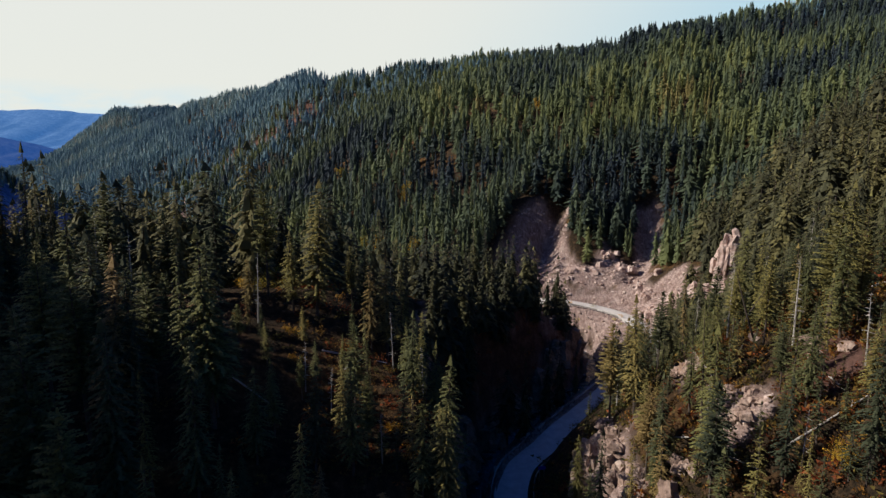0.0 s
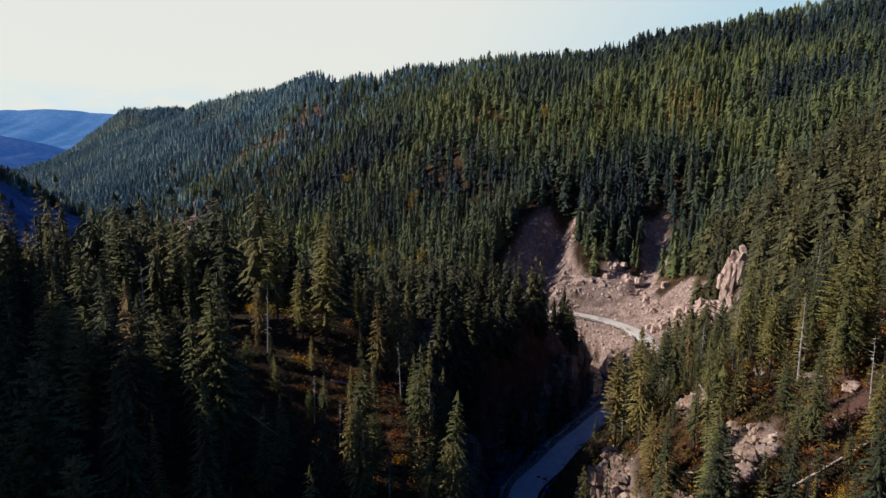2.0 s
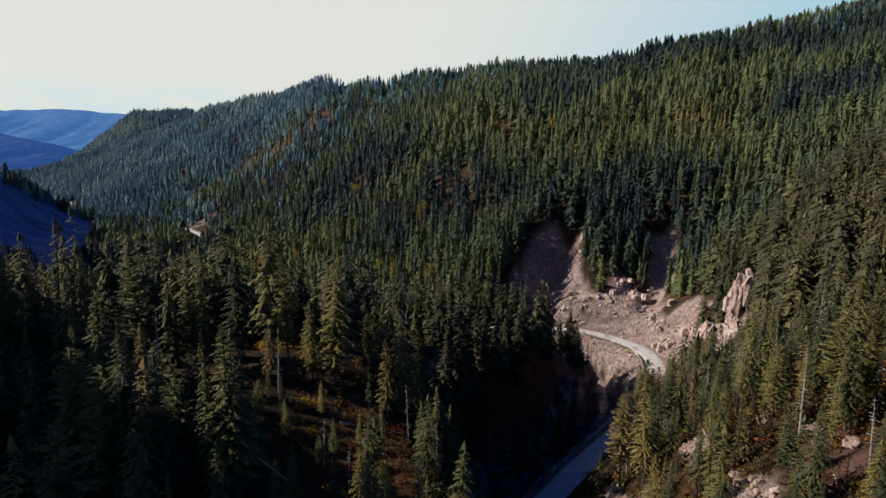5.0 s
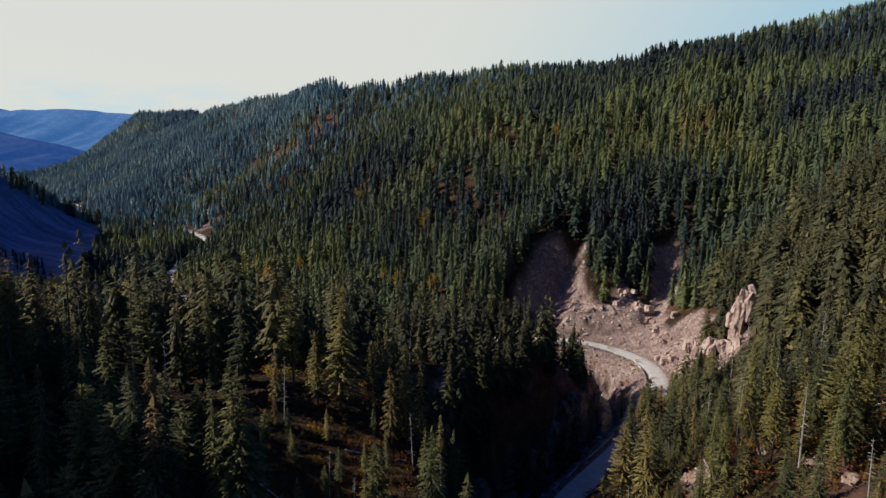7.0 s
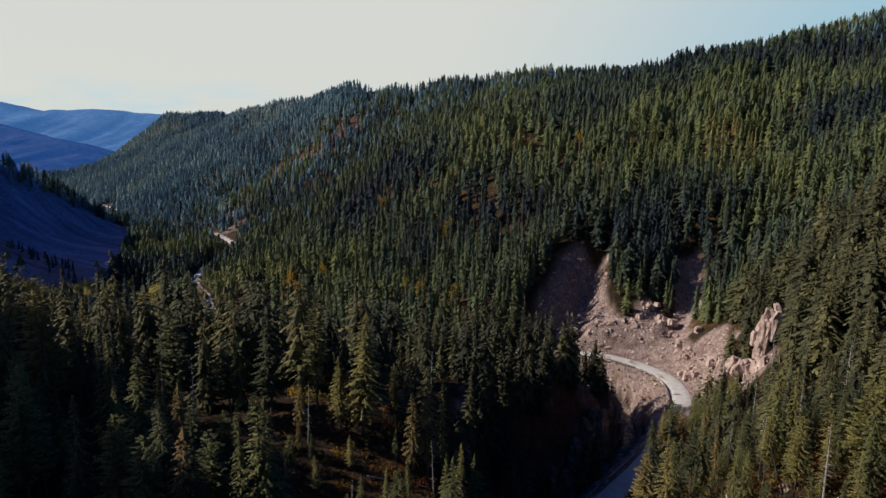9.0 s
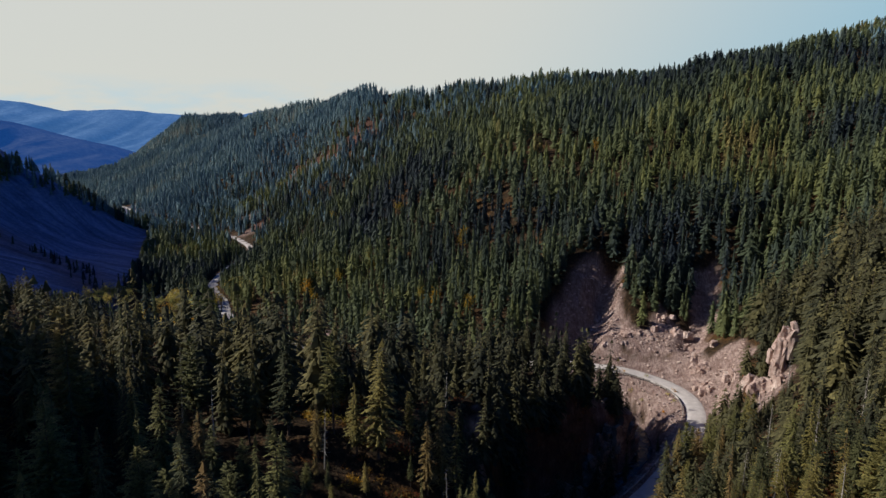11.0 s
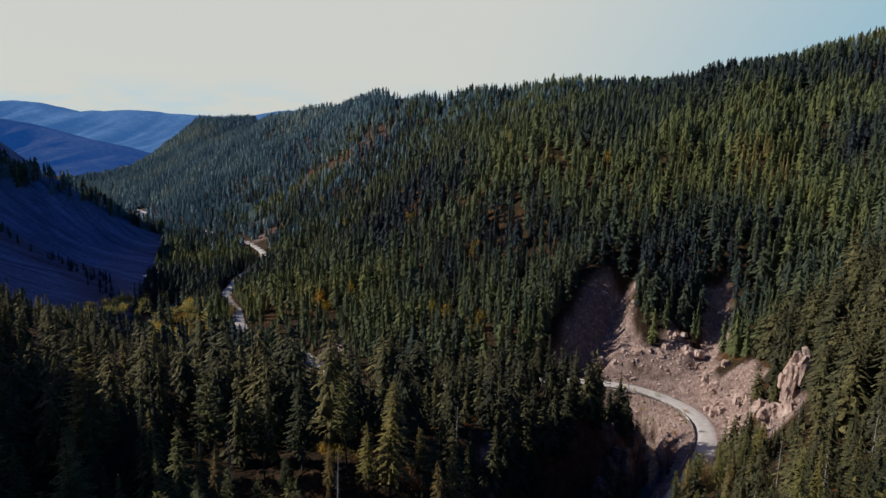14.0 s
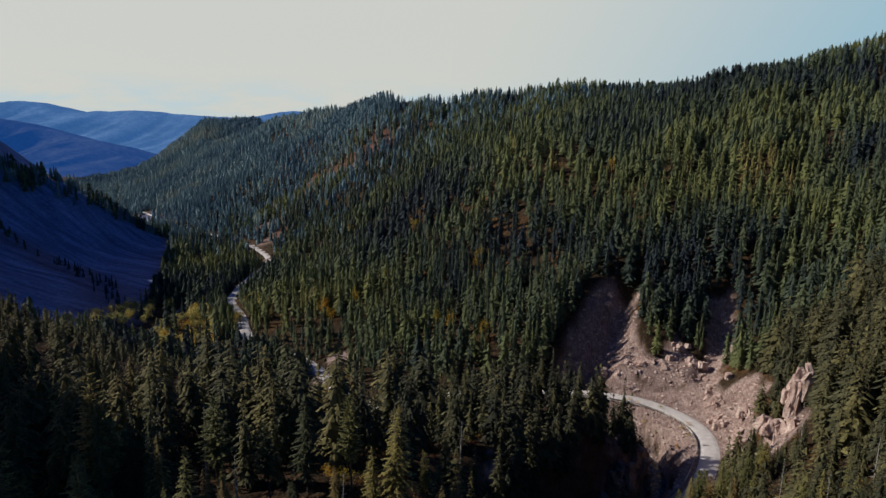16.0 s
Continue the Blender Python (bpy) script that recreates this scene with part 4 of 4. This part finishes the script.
def crag(name, label, x, y, z, size, mat, seed, lumps=8, lean=0.0):
    """A rock mass of split, angular blocks that lean together, sunk into the slope."""
    r = random.Random(seed)
    thing = new(name)
    thing.matrix_world = pose(x, y, z)
    main = Euler((r.uniform(-0.2, 0.2), r.uniform(-0.25, 0.25), r.uniform(-0.6, 0.6)))
    for k in range(lumps + 3):
        s = 0.62 if k == 0 else r.uniform(0.16, 0.45)
        at = Vector((0, 0, 0)) if k == 0 else Vector((r.uniform(-0.85, 0.85) * size[0], r.uniform(-0.75, 0.75) * size[1], r.uniform(-0.75, 0.7) * size[2]))
        at.x += lean * at.z
        turn = Euler((main.x + r.uniform(-0.25, 0.25), main.y + r.uniform(-0.25, 0.25), main.z + r.uniform(-0.5, 0.5))).to_matrix()
        bm = bmesh.new()
        block(bm, at, (size[0] * s * r.uniform(0.8, 1.2), size[1] * s * r.uniform(0.8, 1.2), size[2] * s), turn, seed * 31 + k)
        part("block", bm, mat, thing)
    return tagged(thing, label, "rock")


# the pale pinnacle over the bend and its foot
crag("rock_pinnacle", "tall pale pink rock pinnacle among the firs", 87, 195, 36.5, (3.2, 4.0, 10.5), M_PALE_ROCK, 3, 7, 0.22)
crag("rock_outcrop", "broken pale rock at the foot of the pinnacle", 80.5, 189, 28, (5.6, 4.6, 6.0), M_PALE_ROCK, 5, 9, 0.1)
crag("rock_outcrop", "narrow grey-pink rock rib beside the pinnacle", 90.5, 189, 31, (1.6, 2.2, 6.0), M_PALE_ROCK, 8, 4, 0.1)
crag("rock_outcrop", "low fractured rock below the pinnacle", 77, 182.5, 22.5, (4.6, 3.6, 4.0), M_PALE_ROCK, 9, 8, 0.1)
# the near bank
crag("rock_outcrop", "pale weathered rock wall above the road", 26.5, 99, 24, (3.4, 3.4, 5.5), M_BANK_ROCK, 11, 7)
crag("rock_outcrop", "pale rock face under young firs", 29, 90, 24.5, (3.0, 3.0, 4.4), M_BANK_ROCK, 13, 6)
for k, (a, b, s) in enumerate(((25.7, 99.5, 2.6), (26.8, 91.4, 2.6), (23.8, 95.6, 2.4), (28, 84, 2.0), (25, 106, 2.2))):
    crag("rock_outcrop", "pale fractured rock over the road", a, b, height_at(a, b) - 0.3, (s * 0.8, s, s * 1.2), M_BANK_ROCK, 180 + k, 14)
crag("rock_outcrop", "rounded pink boulder slab at the gully's edge", 31, 75, 28.5, (2.2, 2.6, 3.6), M_BANK_ROCK, 17, 5)
crag("rock_outcrop", "ochre rock ledge on the near bank", 37, 92.5, 41.2, (2.4, 1.6, 1.3), M_BROWN_ROCK, 19, 4)
crag("rock_outcrop", "small pale ledge with red shrubs", 52, 78, 49.5, (2.0, 1.5, 1.2), M_BANK_ROCK, 23, 4)
for k, (a, b, s) in enumerate(((40.3, 82, 1.5), (39.4, 77, 1.7), (38, 78.5, 1.6), (41.6, 80, 1.4), (40.2, 79.5, 1.2), (38.9, 82, 1.3), (37.6, 80.5, 1.1), (41, 77.5, 1.1), (32.3, 79, 1.5), (33, 76.5, 1.3),
                               (46.6, 91, 1.2), (50, 83, 1.3), (49, 80.5, 1.0), (38, 91, 1.5), (36.4, 93, 1.3), (28.2, 94, 2.0), (28.4, 101, 2.2), (28.7, 87, 1.9))):
    crag("rock_outcrop", "broken pink rock in a bare face of the bank", a, b, height_at(a, b) - 0.2 * s, (s * 1.2, s, s * 0.6), M_BANK_ROCK, 220 + k, 14)
# the red-brown cliff of the knoll over the river
for k, (a, b, s) in enumerate(((-1, 112, 4.2), (0, 121, 4.6), (1, 131, 4.4), (3, 140, 5.0), (7, 150, 4.4), (12, 160, 4.8), (17, 167, 4.2), (23, 176, 4.8), (30, 185, 4.4), (37, 194, 4.4),
                               (42, 201, 4.6), (45, 209, 4.2), (40, 215, 3.6), (4, 147, 4.0), (20, 172, 4.0), (34, 191, 3.6))):
    crag("rock_outcrop", "dark red-brown broken cliff rock over the river", a, b, height_at(a, b), (s * 0.8, s, s * 1.7), M_BROWN_ROCK, 140 + k, 9)
# along the cut over the bend
cut = random.Random(4)
for k, (a, b, s) in enumerate(((52, 263, 3.2), (56, 269, 3.8), (62, 267, 3.0), (47, 275, 3.0), (45, 287, 2.6), (82, 258, 2.6), (80, 246, 2.8), (79, 236, 3.0), (78, 226, 3.2),
                               (80, 216, 3.4), (79, 206, 3.0), (74, 195, 2.6), (72, 262, 2.4), (86, 246, 2.6), (40, 262, 2.4), (47, 281, 4.2), (43, 267, 4.0), (59, 267, 4.6), (69, 270, 4.8), (77, 266, 4.0), (80, 239, 4.6), (77, 231, 3.6), (80, 214, 4.6), (81, 227, 4.4), (50, 256, 2.6), (84, 219, 4.2), (64, 264, 3.2), (73, 274, 3.6), (49, 268, 3.0), (53, 277, 2.8), (61, 297, 2.6), (57, 287, 2.4), (46, 263, 2.2))):
    crag("rock_outcrop", "jagged pinkish rock in the road cut", a, b, height_at(a, b) - 0.45 * s,
         (s, s * cut.uniform(0.6, 0.9), s * cut.uniform(0.6, 0.95)), M_PALE_ROCK, 40 + k, 9)

def stone_shape(seed):
    """A chipped stone of twenty triangles, about one metre across."""
    r = np.random.default_rng(seed)
    bm = bmesh.new()
    bmesh.ops.create_icosphere(bm, subdivisions=1, radius=0.5)
    for v in bm.verts:
        v.co = Vector((v.co.x * 1.2, v.co.y * 0.9, v.co.z * 0.75)) * float(0.7 + 0.5 * r.random())
    bmesh.ops.triangulate(bm, faces=bm.faces)
    tris = np.array([[v.co[:] for v in f.verts] for f in bm.faces])
    bm.free()
    return tris


def loose_stones():
    x, y, r = scatter(5, 110, 60, 305, 0.85, 501)
    z, scree, _, rust, droad, driver, *_ = land(x, y, True)
    keep = (scree > 0.5) & (rust < 0.2) & (droad > 4.0) & (r.random(len(x)) < np.where(y < 110, 0.5, np.where(driver < 6.5, 0.45, 0.4)))
    x, y, z = x[keep], y[keep], z[keep]
    s = 0.25 + 1.3 * r.random(len(x)) ** 5
    joined("stones", "loose pinkish stones and blocks on the scree", "stones", x, y, z + 0.1 * s, s, [stone_shape(k) for k in range(5)], 502, (M_PALE_ROCK,), None, 0, (0.8, 1.5), 0.3)


loose_stones()
boulder_mesh = [tri_mesh("boulder", np.concatenate([stone_shape(80 + k)]), M_PALE_ROCK) for k in range(3)]
for k, (a, b, s) in enumerate(((74.5, 203, 2.2), (76, 208, 1.6), (52, 214, 1.8), (47, 226, 1.6), (55, 208, 1.5), (36, 184, 1.7), (24, 173, 1.5), (32.1, 176, 1.8), (33.5, 173, 1.4), (30.7, 177, 1.6), (47.6, 205, 2.0), (51, 216.4, 1.9), (54.4, 225, 1.5), (26.2, 166, 1.4), (28, 172, 1.6), (49.5, 210, 1.5), (76.5, 231, 1.5), (63, 257, 1.4), (51, 256.5, 1.3))):
    ob = new("boulder", boulder_mesh[k % 3])
    ob.matrix_world = Matrix.LocRotScale((a, b, height_at(a, b) + 0.1 * s), Euler((0.3 * k, 0.2 * k, k)), (s, s, s))
    tagged(ob, "pale angular boulder beside the road or river", "boulder", "boulders at the bend")


def leaf_cluster(seed, n, size, squash=0.8):
    """Leaf triangles through an uneven, gappy round crown of radius about 1."""
    r = np.random.default_rng(seed)
    lobes = r.normal(size=(7, 3)) * 0.42
    lobes[:, 2] *= squash
    c = lobes[r.integers(0, 7, n)] + r.normal(size=(n, 3)) * 0.27
    a, b = r.normal(size=(n, 3)), r.normal(size=(n, 3))
    a /= np.linalg.norm(a, axis=1)[:, None]
    b /= np.linalg.norm(b, axis=1)[:, None]
    s = size * (0.6 + 0.8 * r.random(n))[:, None]
    return np.stack([c - a * s * 0.5, c + a * s * 0.5, c + b * s], 1)


def undergrowth():
    """Shrubs of the near slopes."""
    x, y, r = scatter(-110, 110, 55, 215, 2.2, 601)
    z, scree, rubble, rust, droad, driver, *_ = land(x, y, True)
    spots = fbm(x, y, 22, 3, 603)
    keep = (droad > 4.6) & (driver > 4) & (r.random(len(x)) < np.clip(0.25 + 0.6 * spots + 0.35 * (x > 18), 0.05, 0.9)) & (scree < 0.8)
    x, y, z, spots = x[keep], y[keep], z[keep], spots[keep]
    s = 0.5 + 0.9 * r.random(len(x)) ** 2
    shapes = [leaf_cluster(610 + k, 34, 0.34) + np.array((0, 0, 0.35)) for k in range(5)]
    bx, by, br = scatter(18, 82, 56, 128, 1.15, 607)
    bz, bscree, _, _, broad, *_ = land(bx, by, True)
    more = (broad > 4.8) & (bscree < 0.7) & (br.random(len(bx)) < 0.8)
    x, y, z, spots = np.r_[x, bx[more]], np.r_[y, by[more]], np.r_[z, bz[more]], np.r_[spots, fbm(bx[more], by[more], 9, 3, 609) + 0.1]
    s = np.r_[s, 0.45 + 1.0 * br.random(more.sum()) ** 2]
    lx, ly, lr = scatter(-20, 0, 74, 101, 1.3, 611)
    x, y, z = np.r_[x, lx], np.r_[y, ly], np.r_[z, land(lx, ly)]
    spots = np.r_[spots, 0.35 + 0.3 * lr.normal(size=len(lx))]
    s = np.r_[s, 0.3 + 0.6 * lr.random(len(lx)) ** 2]
    joined("undergrowth", "low shrubs in green, ochre and rust red", "shrubs", x, y, z, s, shapes, 605, (M_SHRUB,), np.clip(0.5 + 0.5 * spots + 0.35 * r.normal(size=len(x)), 0, 1), 0, (0.9, 1.4), 0.1)


M_SHRUB = foliage_material("shrub_leaves", [(0.0, (0.045, 0.055, 0.02)), (0.35, (0.09, 0.085, 0.025)), (0.6, (0.17, 0.11, 0.025)), (0.8, (0.24, 0.12, 0.025)), (1.0, (0.20, 0.055, 0.02))], "tint", 0.3)
undergrowth()


def broadleaf(name, label, x, y, height, width, mat, seed, leaves=420, group=""):
    """A small leafy tree: forked trunk and a loose crown."""
    base = height_at(x, y)
    tree = new(name)
    tree.matrix_world = pose(x, y, base)
    r = random.Random(seed)
    bm = bmesh.new()
    limbs = [(Vector((0, 0, -0.4)), Vector((0.1, 0, height * 0.75)), 0.028 * height)]
    for k in range(5):
        a, z0 = r.uniform(0, 6.28), height * r.uniform(0.25, 0.6)
        limbs.append((Vector((0.03, 0, z0)), Vector((math.cos(a) * width * 0.35, math.sin(a) * width * 0.35, z0 + height * 0.28)), 0.012 * height))
    for p, q, rad in limbs:
        d = q - p
        m = Matrix.Translation((p + q) / 2) @ d.to_track_quat("Z", "Y").to_matrix().to_4x4()
        bmesh.ops.create_cone(bm, segments=6, radius1=rad, radius2=rad * 0.35, depth=d.length, matrix=m)
    part("trunk", bm, M_BARK, tree)
    tris = leaf_cluster(seed, leaves, 0.07 if leaves > 700 else 0.14 if leaves > 300 else 0.2)
    tris = tris * np.array((width / 2, width / 2, height * 0.42)) + np.array((0, 0, height * 0.6))
    crown = new("crown", fast_mesh("crown", tris.reshape(-1, 3), np.arange(len(tris) * 3).reshape(-1, 3), mat, False,
                                   (("tint", np.full(len(tris) * 3, r.random())),)))
    crown.parent = tree
    return tagged(tree, label, "tree", group)


for k, (a, b, h, w) in enumerate(BIRCHES):
    broadleaf("birch", "bright yellow autumn birch among dark firs", a, b, h + 3, w, M_YELLOW, 700 + k, 420, "yellow birches")
broadleaf("birch", "small yellow birch on the near bank", 42, 62.5, 4.5, 3, M_YELLOW, 740, 800, "yellow birches")
broadleaf("birch", "orange birch under the firs of the knoll", -33, 118, 5, 4, M_YELLOW, 741, 800, "yellow birches")
for k, (a, b, h, w) in enumerate(((-23.5, 98, 2.2, 3.2), (-22, 92.5, 1.8, 2.6), (-39.6, 103.4, 2.6, 3.0), (42.3, 63.5, 2.0, 2.6), (50, 99, 2.2, 3.0), (-12, 89, 1.8, 3.0), (-7, 84, 1.8, 3.2), (-4, 80, 1.6, 2.6),
                                  (-57, 150, 3.0, 5.0), (-46.8, 137, 3.0, 5.5), (-50, 133, 2.6, 4.5), (-32.6, 112, 2.4, 4.0), (-28, 110, 2.2, 4.0), (-36, 114, 2.4, 4.0), (60, 92, 2.0, 2.6), (38, 84, 1.8, 2.4))):
    broadleaf("shrub", "orange autumn shrub between the trunks", a, b, h, w, M_YELLOW, 760 + k, 310, "orange shrubs")
bush_mat = foliage_material("willow_leaves", [(0.0, (0.34, 0.34, 0.12)), (0.6, (0.52, 0.45, 0.15)), (0.9, (0.58, 0.43, 0.08)), (1.0, (0.55, 0.26, 0.03))], "tint", 0.3)
w = random.Random(77)
for k in range(230):
    a, b = -206 + w.uniform(-46, 46), 350 + w.uniform(-36, 62)
    if near_line(np.array([a]), np.array([b]), ROAD)[0][0] < 7 or near_line(np.array([a]), np.array([b]), RIVER)[0][0] < 6:
        continue
    broadleaf("willow", "ochre willow bush on the valley floor", a, b, w.uniform(4, 8), w.uniform(5, 9), bush_mat, 1000 + k, 260, "willows of the valley floor")
for k, (a, b) in enumerate(((58.5, 241.5), (64, 222), (55, 232), (47, 246), (63, 227), (60, 219), (52, 238), (50.5, 243.5), (66, 229))):
    broadleaf("bush", "round grey-green bush on the road bank", a, b, 1.6, 2.0, bush_mat, 880 + k, 160, "bushes on the road bank")


# ---- dead wood ----
def snag(x, y, height, seed, lean=0.04):
    base = height_at(x, y)
    r = random.Random(seed)
    thing = new("dead_tree")
    thing.matrix_world = pose(x, y, base, math.degrees(r.uniform(-lean, lean)), math.degrees(r.uniform(-lean, lean)), r.uniform(0, 360))
    t = new("trunk", tri_mesh("trunk", trunk_tris(height, 0.012 * height, 6, r.uniform(-0.4, 0.4)), M_DEAD))
    t.parent = thing
    tris = []
    for k in range(34):
        z, a = height * r.uniform(0.25, 0.97), r.uniform(0, 6.28)
        L = (1 - z / height) * height * 0.10 + 0.35
        p = np.array((0, 0, z))
        q = p + np.array((math.cos(a) * L, math.sin(a) * L, -0.2 * L + 0.1))
        side = np.array((-math.sin(a), math.cos(a), 0)) * 0.035
        up = np.array((0, 0, 0.05))
        tris += [(p - side, p + side, q), (p - up, p + up, q)]
    b = new("crown", tri_mesh("crown", np.array(tris), M_DEAD))
    b.parent = thing
    return tagged(thing, "bare grey dead tree with short broken branches", "tree", "dead trees")


for k, (a, b, h) in enumerate(((50, 72, 9), (-20, 88, 8), (-16, 86, 7), (-8, 98, 10), (48, 84, 13), (3, 102, 8), (-30, 100, 12), (70, 120, 14), (62, 140, 13), (-62, 112, 16), (-75, 118, 17),
                               (-48, 96, 15), (80, 172, 12), (-12, 140, 12), (12, 176, 10), (38, 108, 11), (35, 80, 9), (44, 95, 12), (55, 108, 13), (30, 104, 8), (61, 118, 12), (46, 112, 11), (40, 66, 8), (58, 76, 11), (-8, 78, 7), (-3, 92, 8), (-26, 130, 14), (-90, 140, 15), (53.8, 176.5, 7), (55.5, 178.5, 8), (36.8, 172.5, 3.5), (8.5, 131, 8))):
    snag(a, b, h, 900 + k)


lean = new("dead_tree")
lean.matrix_world = pose(45, 87.6, height_at(45, 87.6) - 0.3, 4, -22, 0)
for name, tris in (("trunk", trunk_tris(13.5, 0.19, 7, 0.5)), ("limb", trunk_tris(6.0, 0.07, 5, 0.3) * np.array((1, 1, 1)) @ np.array(Euler((0, math.radians(48), 0)).to_matrix()).T + np.array((0, 0, 5.5)))):
    ob = new(name, tri_mesh(name, tris, M_BARK))
    ob.parent = lean
tagged(lean, "dark bare forked trunk leaning over the near bank", "tree", "dead trees")


def log(p, q, radius, seed):
    """A fallen trunk between two places, lying on the ground, with stubs."""
    a = Vector((*p, height_at(*p) + radius + 0.3))
    b = Vector((*q, height_at(*q) + radius + 0.3))
    d = b - a
    bm = bmesh.new()
    bmesh.ops.create_cone(bm, segments=8, cap_ends=True, radius1=radius, radius2=radius * 0.45, depth=d.length)
    r = random.Random(seed)
    for k in range(7):
        z, t = r.uniform(-0.4, 0.45) * d.length, r.uniform(0, 6.28)
        m = Matrix.Translation((0, 0, z)) @ Matrix.Rotation(t, 4, "Z") @ Matrix.Rotation(1.2, 4, "X") @ Matrix.Translation((0, 0, radius * 1.7))
        bmesh.ops.create_cone(bm, segments=5, cap_ends=True, radius1=radius * 0.22, radius2=radius * 0.08, depth=radius * 3, matrix=m)
    me = bpy.data.meshes.new("fallen_log")
    bm.to_mesh(me)
    bm.free()
    me.materials.append(M_DEAD)
    ob = new("fallen_log", me)
    ob.matrix_world = Matrix.Translation((a + b) / 2) @ d.to_track_quat("Z", "Y").to_matrix().to_4x4()
    return tagged(ob, "bleached fallen trunk lying on the slope", "log", "fallen logs")


for k, (p, q, r) in enumerate((((39.5, 69), (48, 67), 0.16), ((32.5, 84), (35.0, 79), 0.13), ((35.5, 74), (37.2, 69), 0.14), ((47, 74), (46.5, 70), 0.13), ((-19, 96), (-9, 98), 0.17), ((-15, 93), (-12, 97), 0.15),
                               ((-30, 86), (-23, 83), 0.15), ((54, 78), (57, 82), 0.14), ((39, 95), (38.5, 88), 0.16), ((64, 90), (58, 96), 0.16), ((41, 86), (44, 90), 0.13))):
    log(p, q, r, 950 + k)

# ---- road furniture ----
def barrier_material():
    m, n, l, b = material("weathered_barrier", 0.8)
    worn = noise_node(n, l, 2.5, 8, 0.7)
    pale = ramp_node(n, l, n.new("ShaderNodeObjectInfo").outputs["Random"], [(0.0, (0.16, 0.15, 0.14)), (0.4, (0.34, 0.32, 0.30)), (1.0, (0.66, 0.64, 0.61))])
    stain = ramp_node(n, l, worn.outputs[0], [(0.35, (0.55, 0.52, 0.50)), (0.6, (1, 1, 1))])
    l.new(mix_node(n, l, 1.0, pale.outputs[0], stain.outputs[0], "MULTIPLY"), b.inputs["Base Color"])
    bump(n, l, b, worn.outputs[0], 0.3, 0.03)
    return m


M_BARRIER = barrier_material()
M_POST = plain_material("dark_post", (0.05, 0.045, 0.04), (0.12, 0.11, 0.10), 3.0, 0.8)
M_SIGN = plain_material("blue_sign_paint", (0.015, 0.05, 0.32), (0.02, 0.07, 0.42), 2.0, 0.5, 0.05, 0.01)


def barrier(label, line, side, gap=3.0):
    """A low beam on posts along one edge of the road."""
    line = smooth(line[::2], gap)
    d = np.gradient(line[:, :2], axis=0)
    d /= np.linalg.norm(d, axis=1)[:, None]
    edge = np.c_[line[:, :2] + np.c_[d[:, 1], -d[:, 0]] * side * 4.45, line[:, 2] - 0.1]
    thing = new("guard_rail")
    first = Vector(edge[0])
    thing.matrix_world = Matrix.Translation(first)
    post = bmesh.new()
    bmesh.ops.create_cube(post, size=1, matrix=Matrix.Translation((0, 0, 0.2)) @ Matrix.Diagonal((0.16, 0.16, 1.2, 1)))
    bmesh.ops.bevel(post, geom=post.edges[:], offset=0.02, segments=1, affect="EDGES")
    me = bpy.data.meshes.new("post")
    post.to_mesh(me)
    post.free()
    me.materials.append(M_POST)
    for e in edge:
        ob = new("post", me)
        ob.parent = thing
        ob.location = Vector(e) - first
    prof = [(-0.09, 0.32), (-0.13, 0.50), (-0.07, 0.60), (-0.13, 0.70), (-0.09, 0.88), (0.07, 0.88), (0.07, 0.32)]
    k = len(prof)
    r = random.Random(len(edge))
    for a, b in zip(edge[:-1], edge[1:]):
        if r.random() < 0.06:
            continue
        run = Vector(b) - Vector(a)
        turn = Vector((run.y, -run.x, 0)).normalized() * side
        ends = [Vector(a) + run * 0.02, Vector(a) + run * 0.96]
        v = []
        for e in ends:
            sag = Vector((0, 0, r.uniform(-0.06, 0.05)))
            v += [e + turn * p + Vector((0, 0, q)) + sag - ends[0] for p, q in prof]
        f = [(j, (j + 1) % k, k + (j + 1) % k, k + j) for j in range(k)]
        ob = new("panel", fast_mesh("panel", np.array([c[:] for c in v]), np.array(f), M_BARRIER))
        ob.parent = thing
        ob.location = ends[0] - first
    return tagged(thing, label, "guard rail", "guard rails along the road")


ys = ROAD[:, 1]
first_bend = np.argmax(ROAD[:, 0])
barrier("weathered guard rail along the river side of the road", ROAD[(np.arange(len(ROAD)) > 24) & (np.arange(len(ROAD)) < first_bend + 26)], -1)
barrier("dark guard rail on the outer edge of the near curve", ROAD[(np.arange(len(ROAD)) > 24) & (ys < 158) & (np.arange(len(ROAD)) < first_bend)], 1)


def road_sign(x, y):
    z = height_at(x, y)
    s = new("road_sign")
    s.matrix_world = pose(x, y, z, 0, 0, 8)
    for dx in (-0.5, 0.5):
        bm = bmesh.new()
        bmesh.ops.create_cone(bm, segments=8, cap_ends=True, radius1=0.045, radius2=0.045, depth=3.6, matrix=Matrix.Translation((dx, 0.05, 1.5)))
        part("post", bm, M_DEAD, s, "thin pale post")
    bm = bmesh.new()
    bmesh.ops.create_cube(bm, size=1, matrix=Matrix.Translation((0, 0, 2.9)) @ Matrix.Diagonal((1.6, 0.05, 0.75, 1)))
    bmesh.ops.bevel(bm, geom=bm.edges[:], offset=0.02, segments=1, affect="EDGES")
    part("board", bm, M_SIGN, s, "plain blue board")
    return tagged(s, "blue road sign board on two thin posts", "sign")


road_sign(20.9, 124.9)
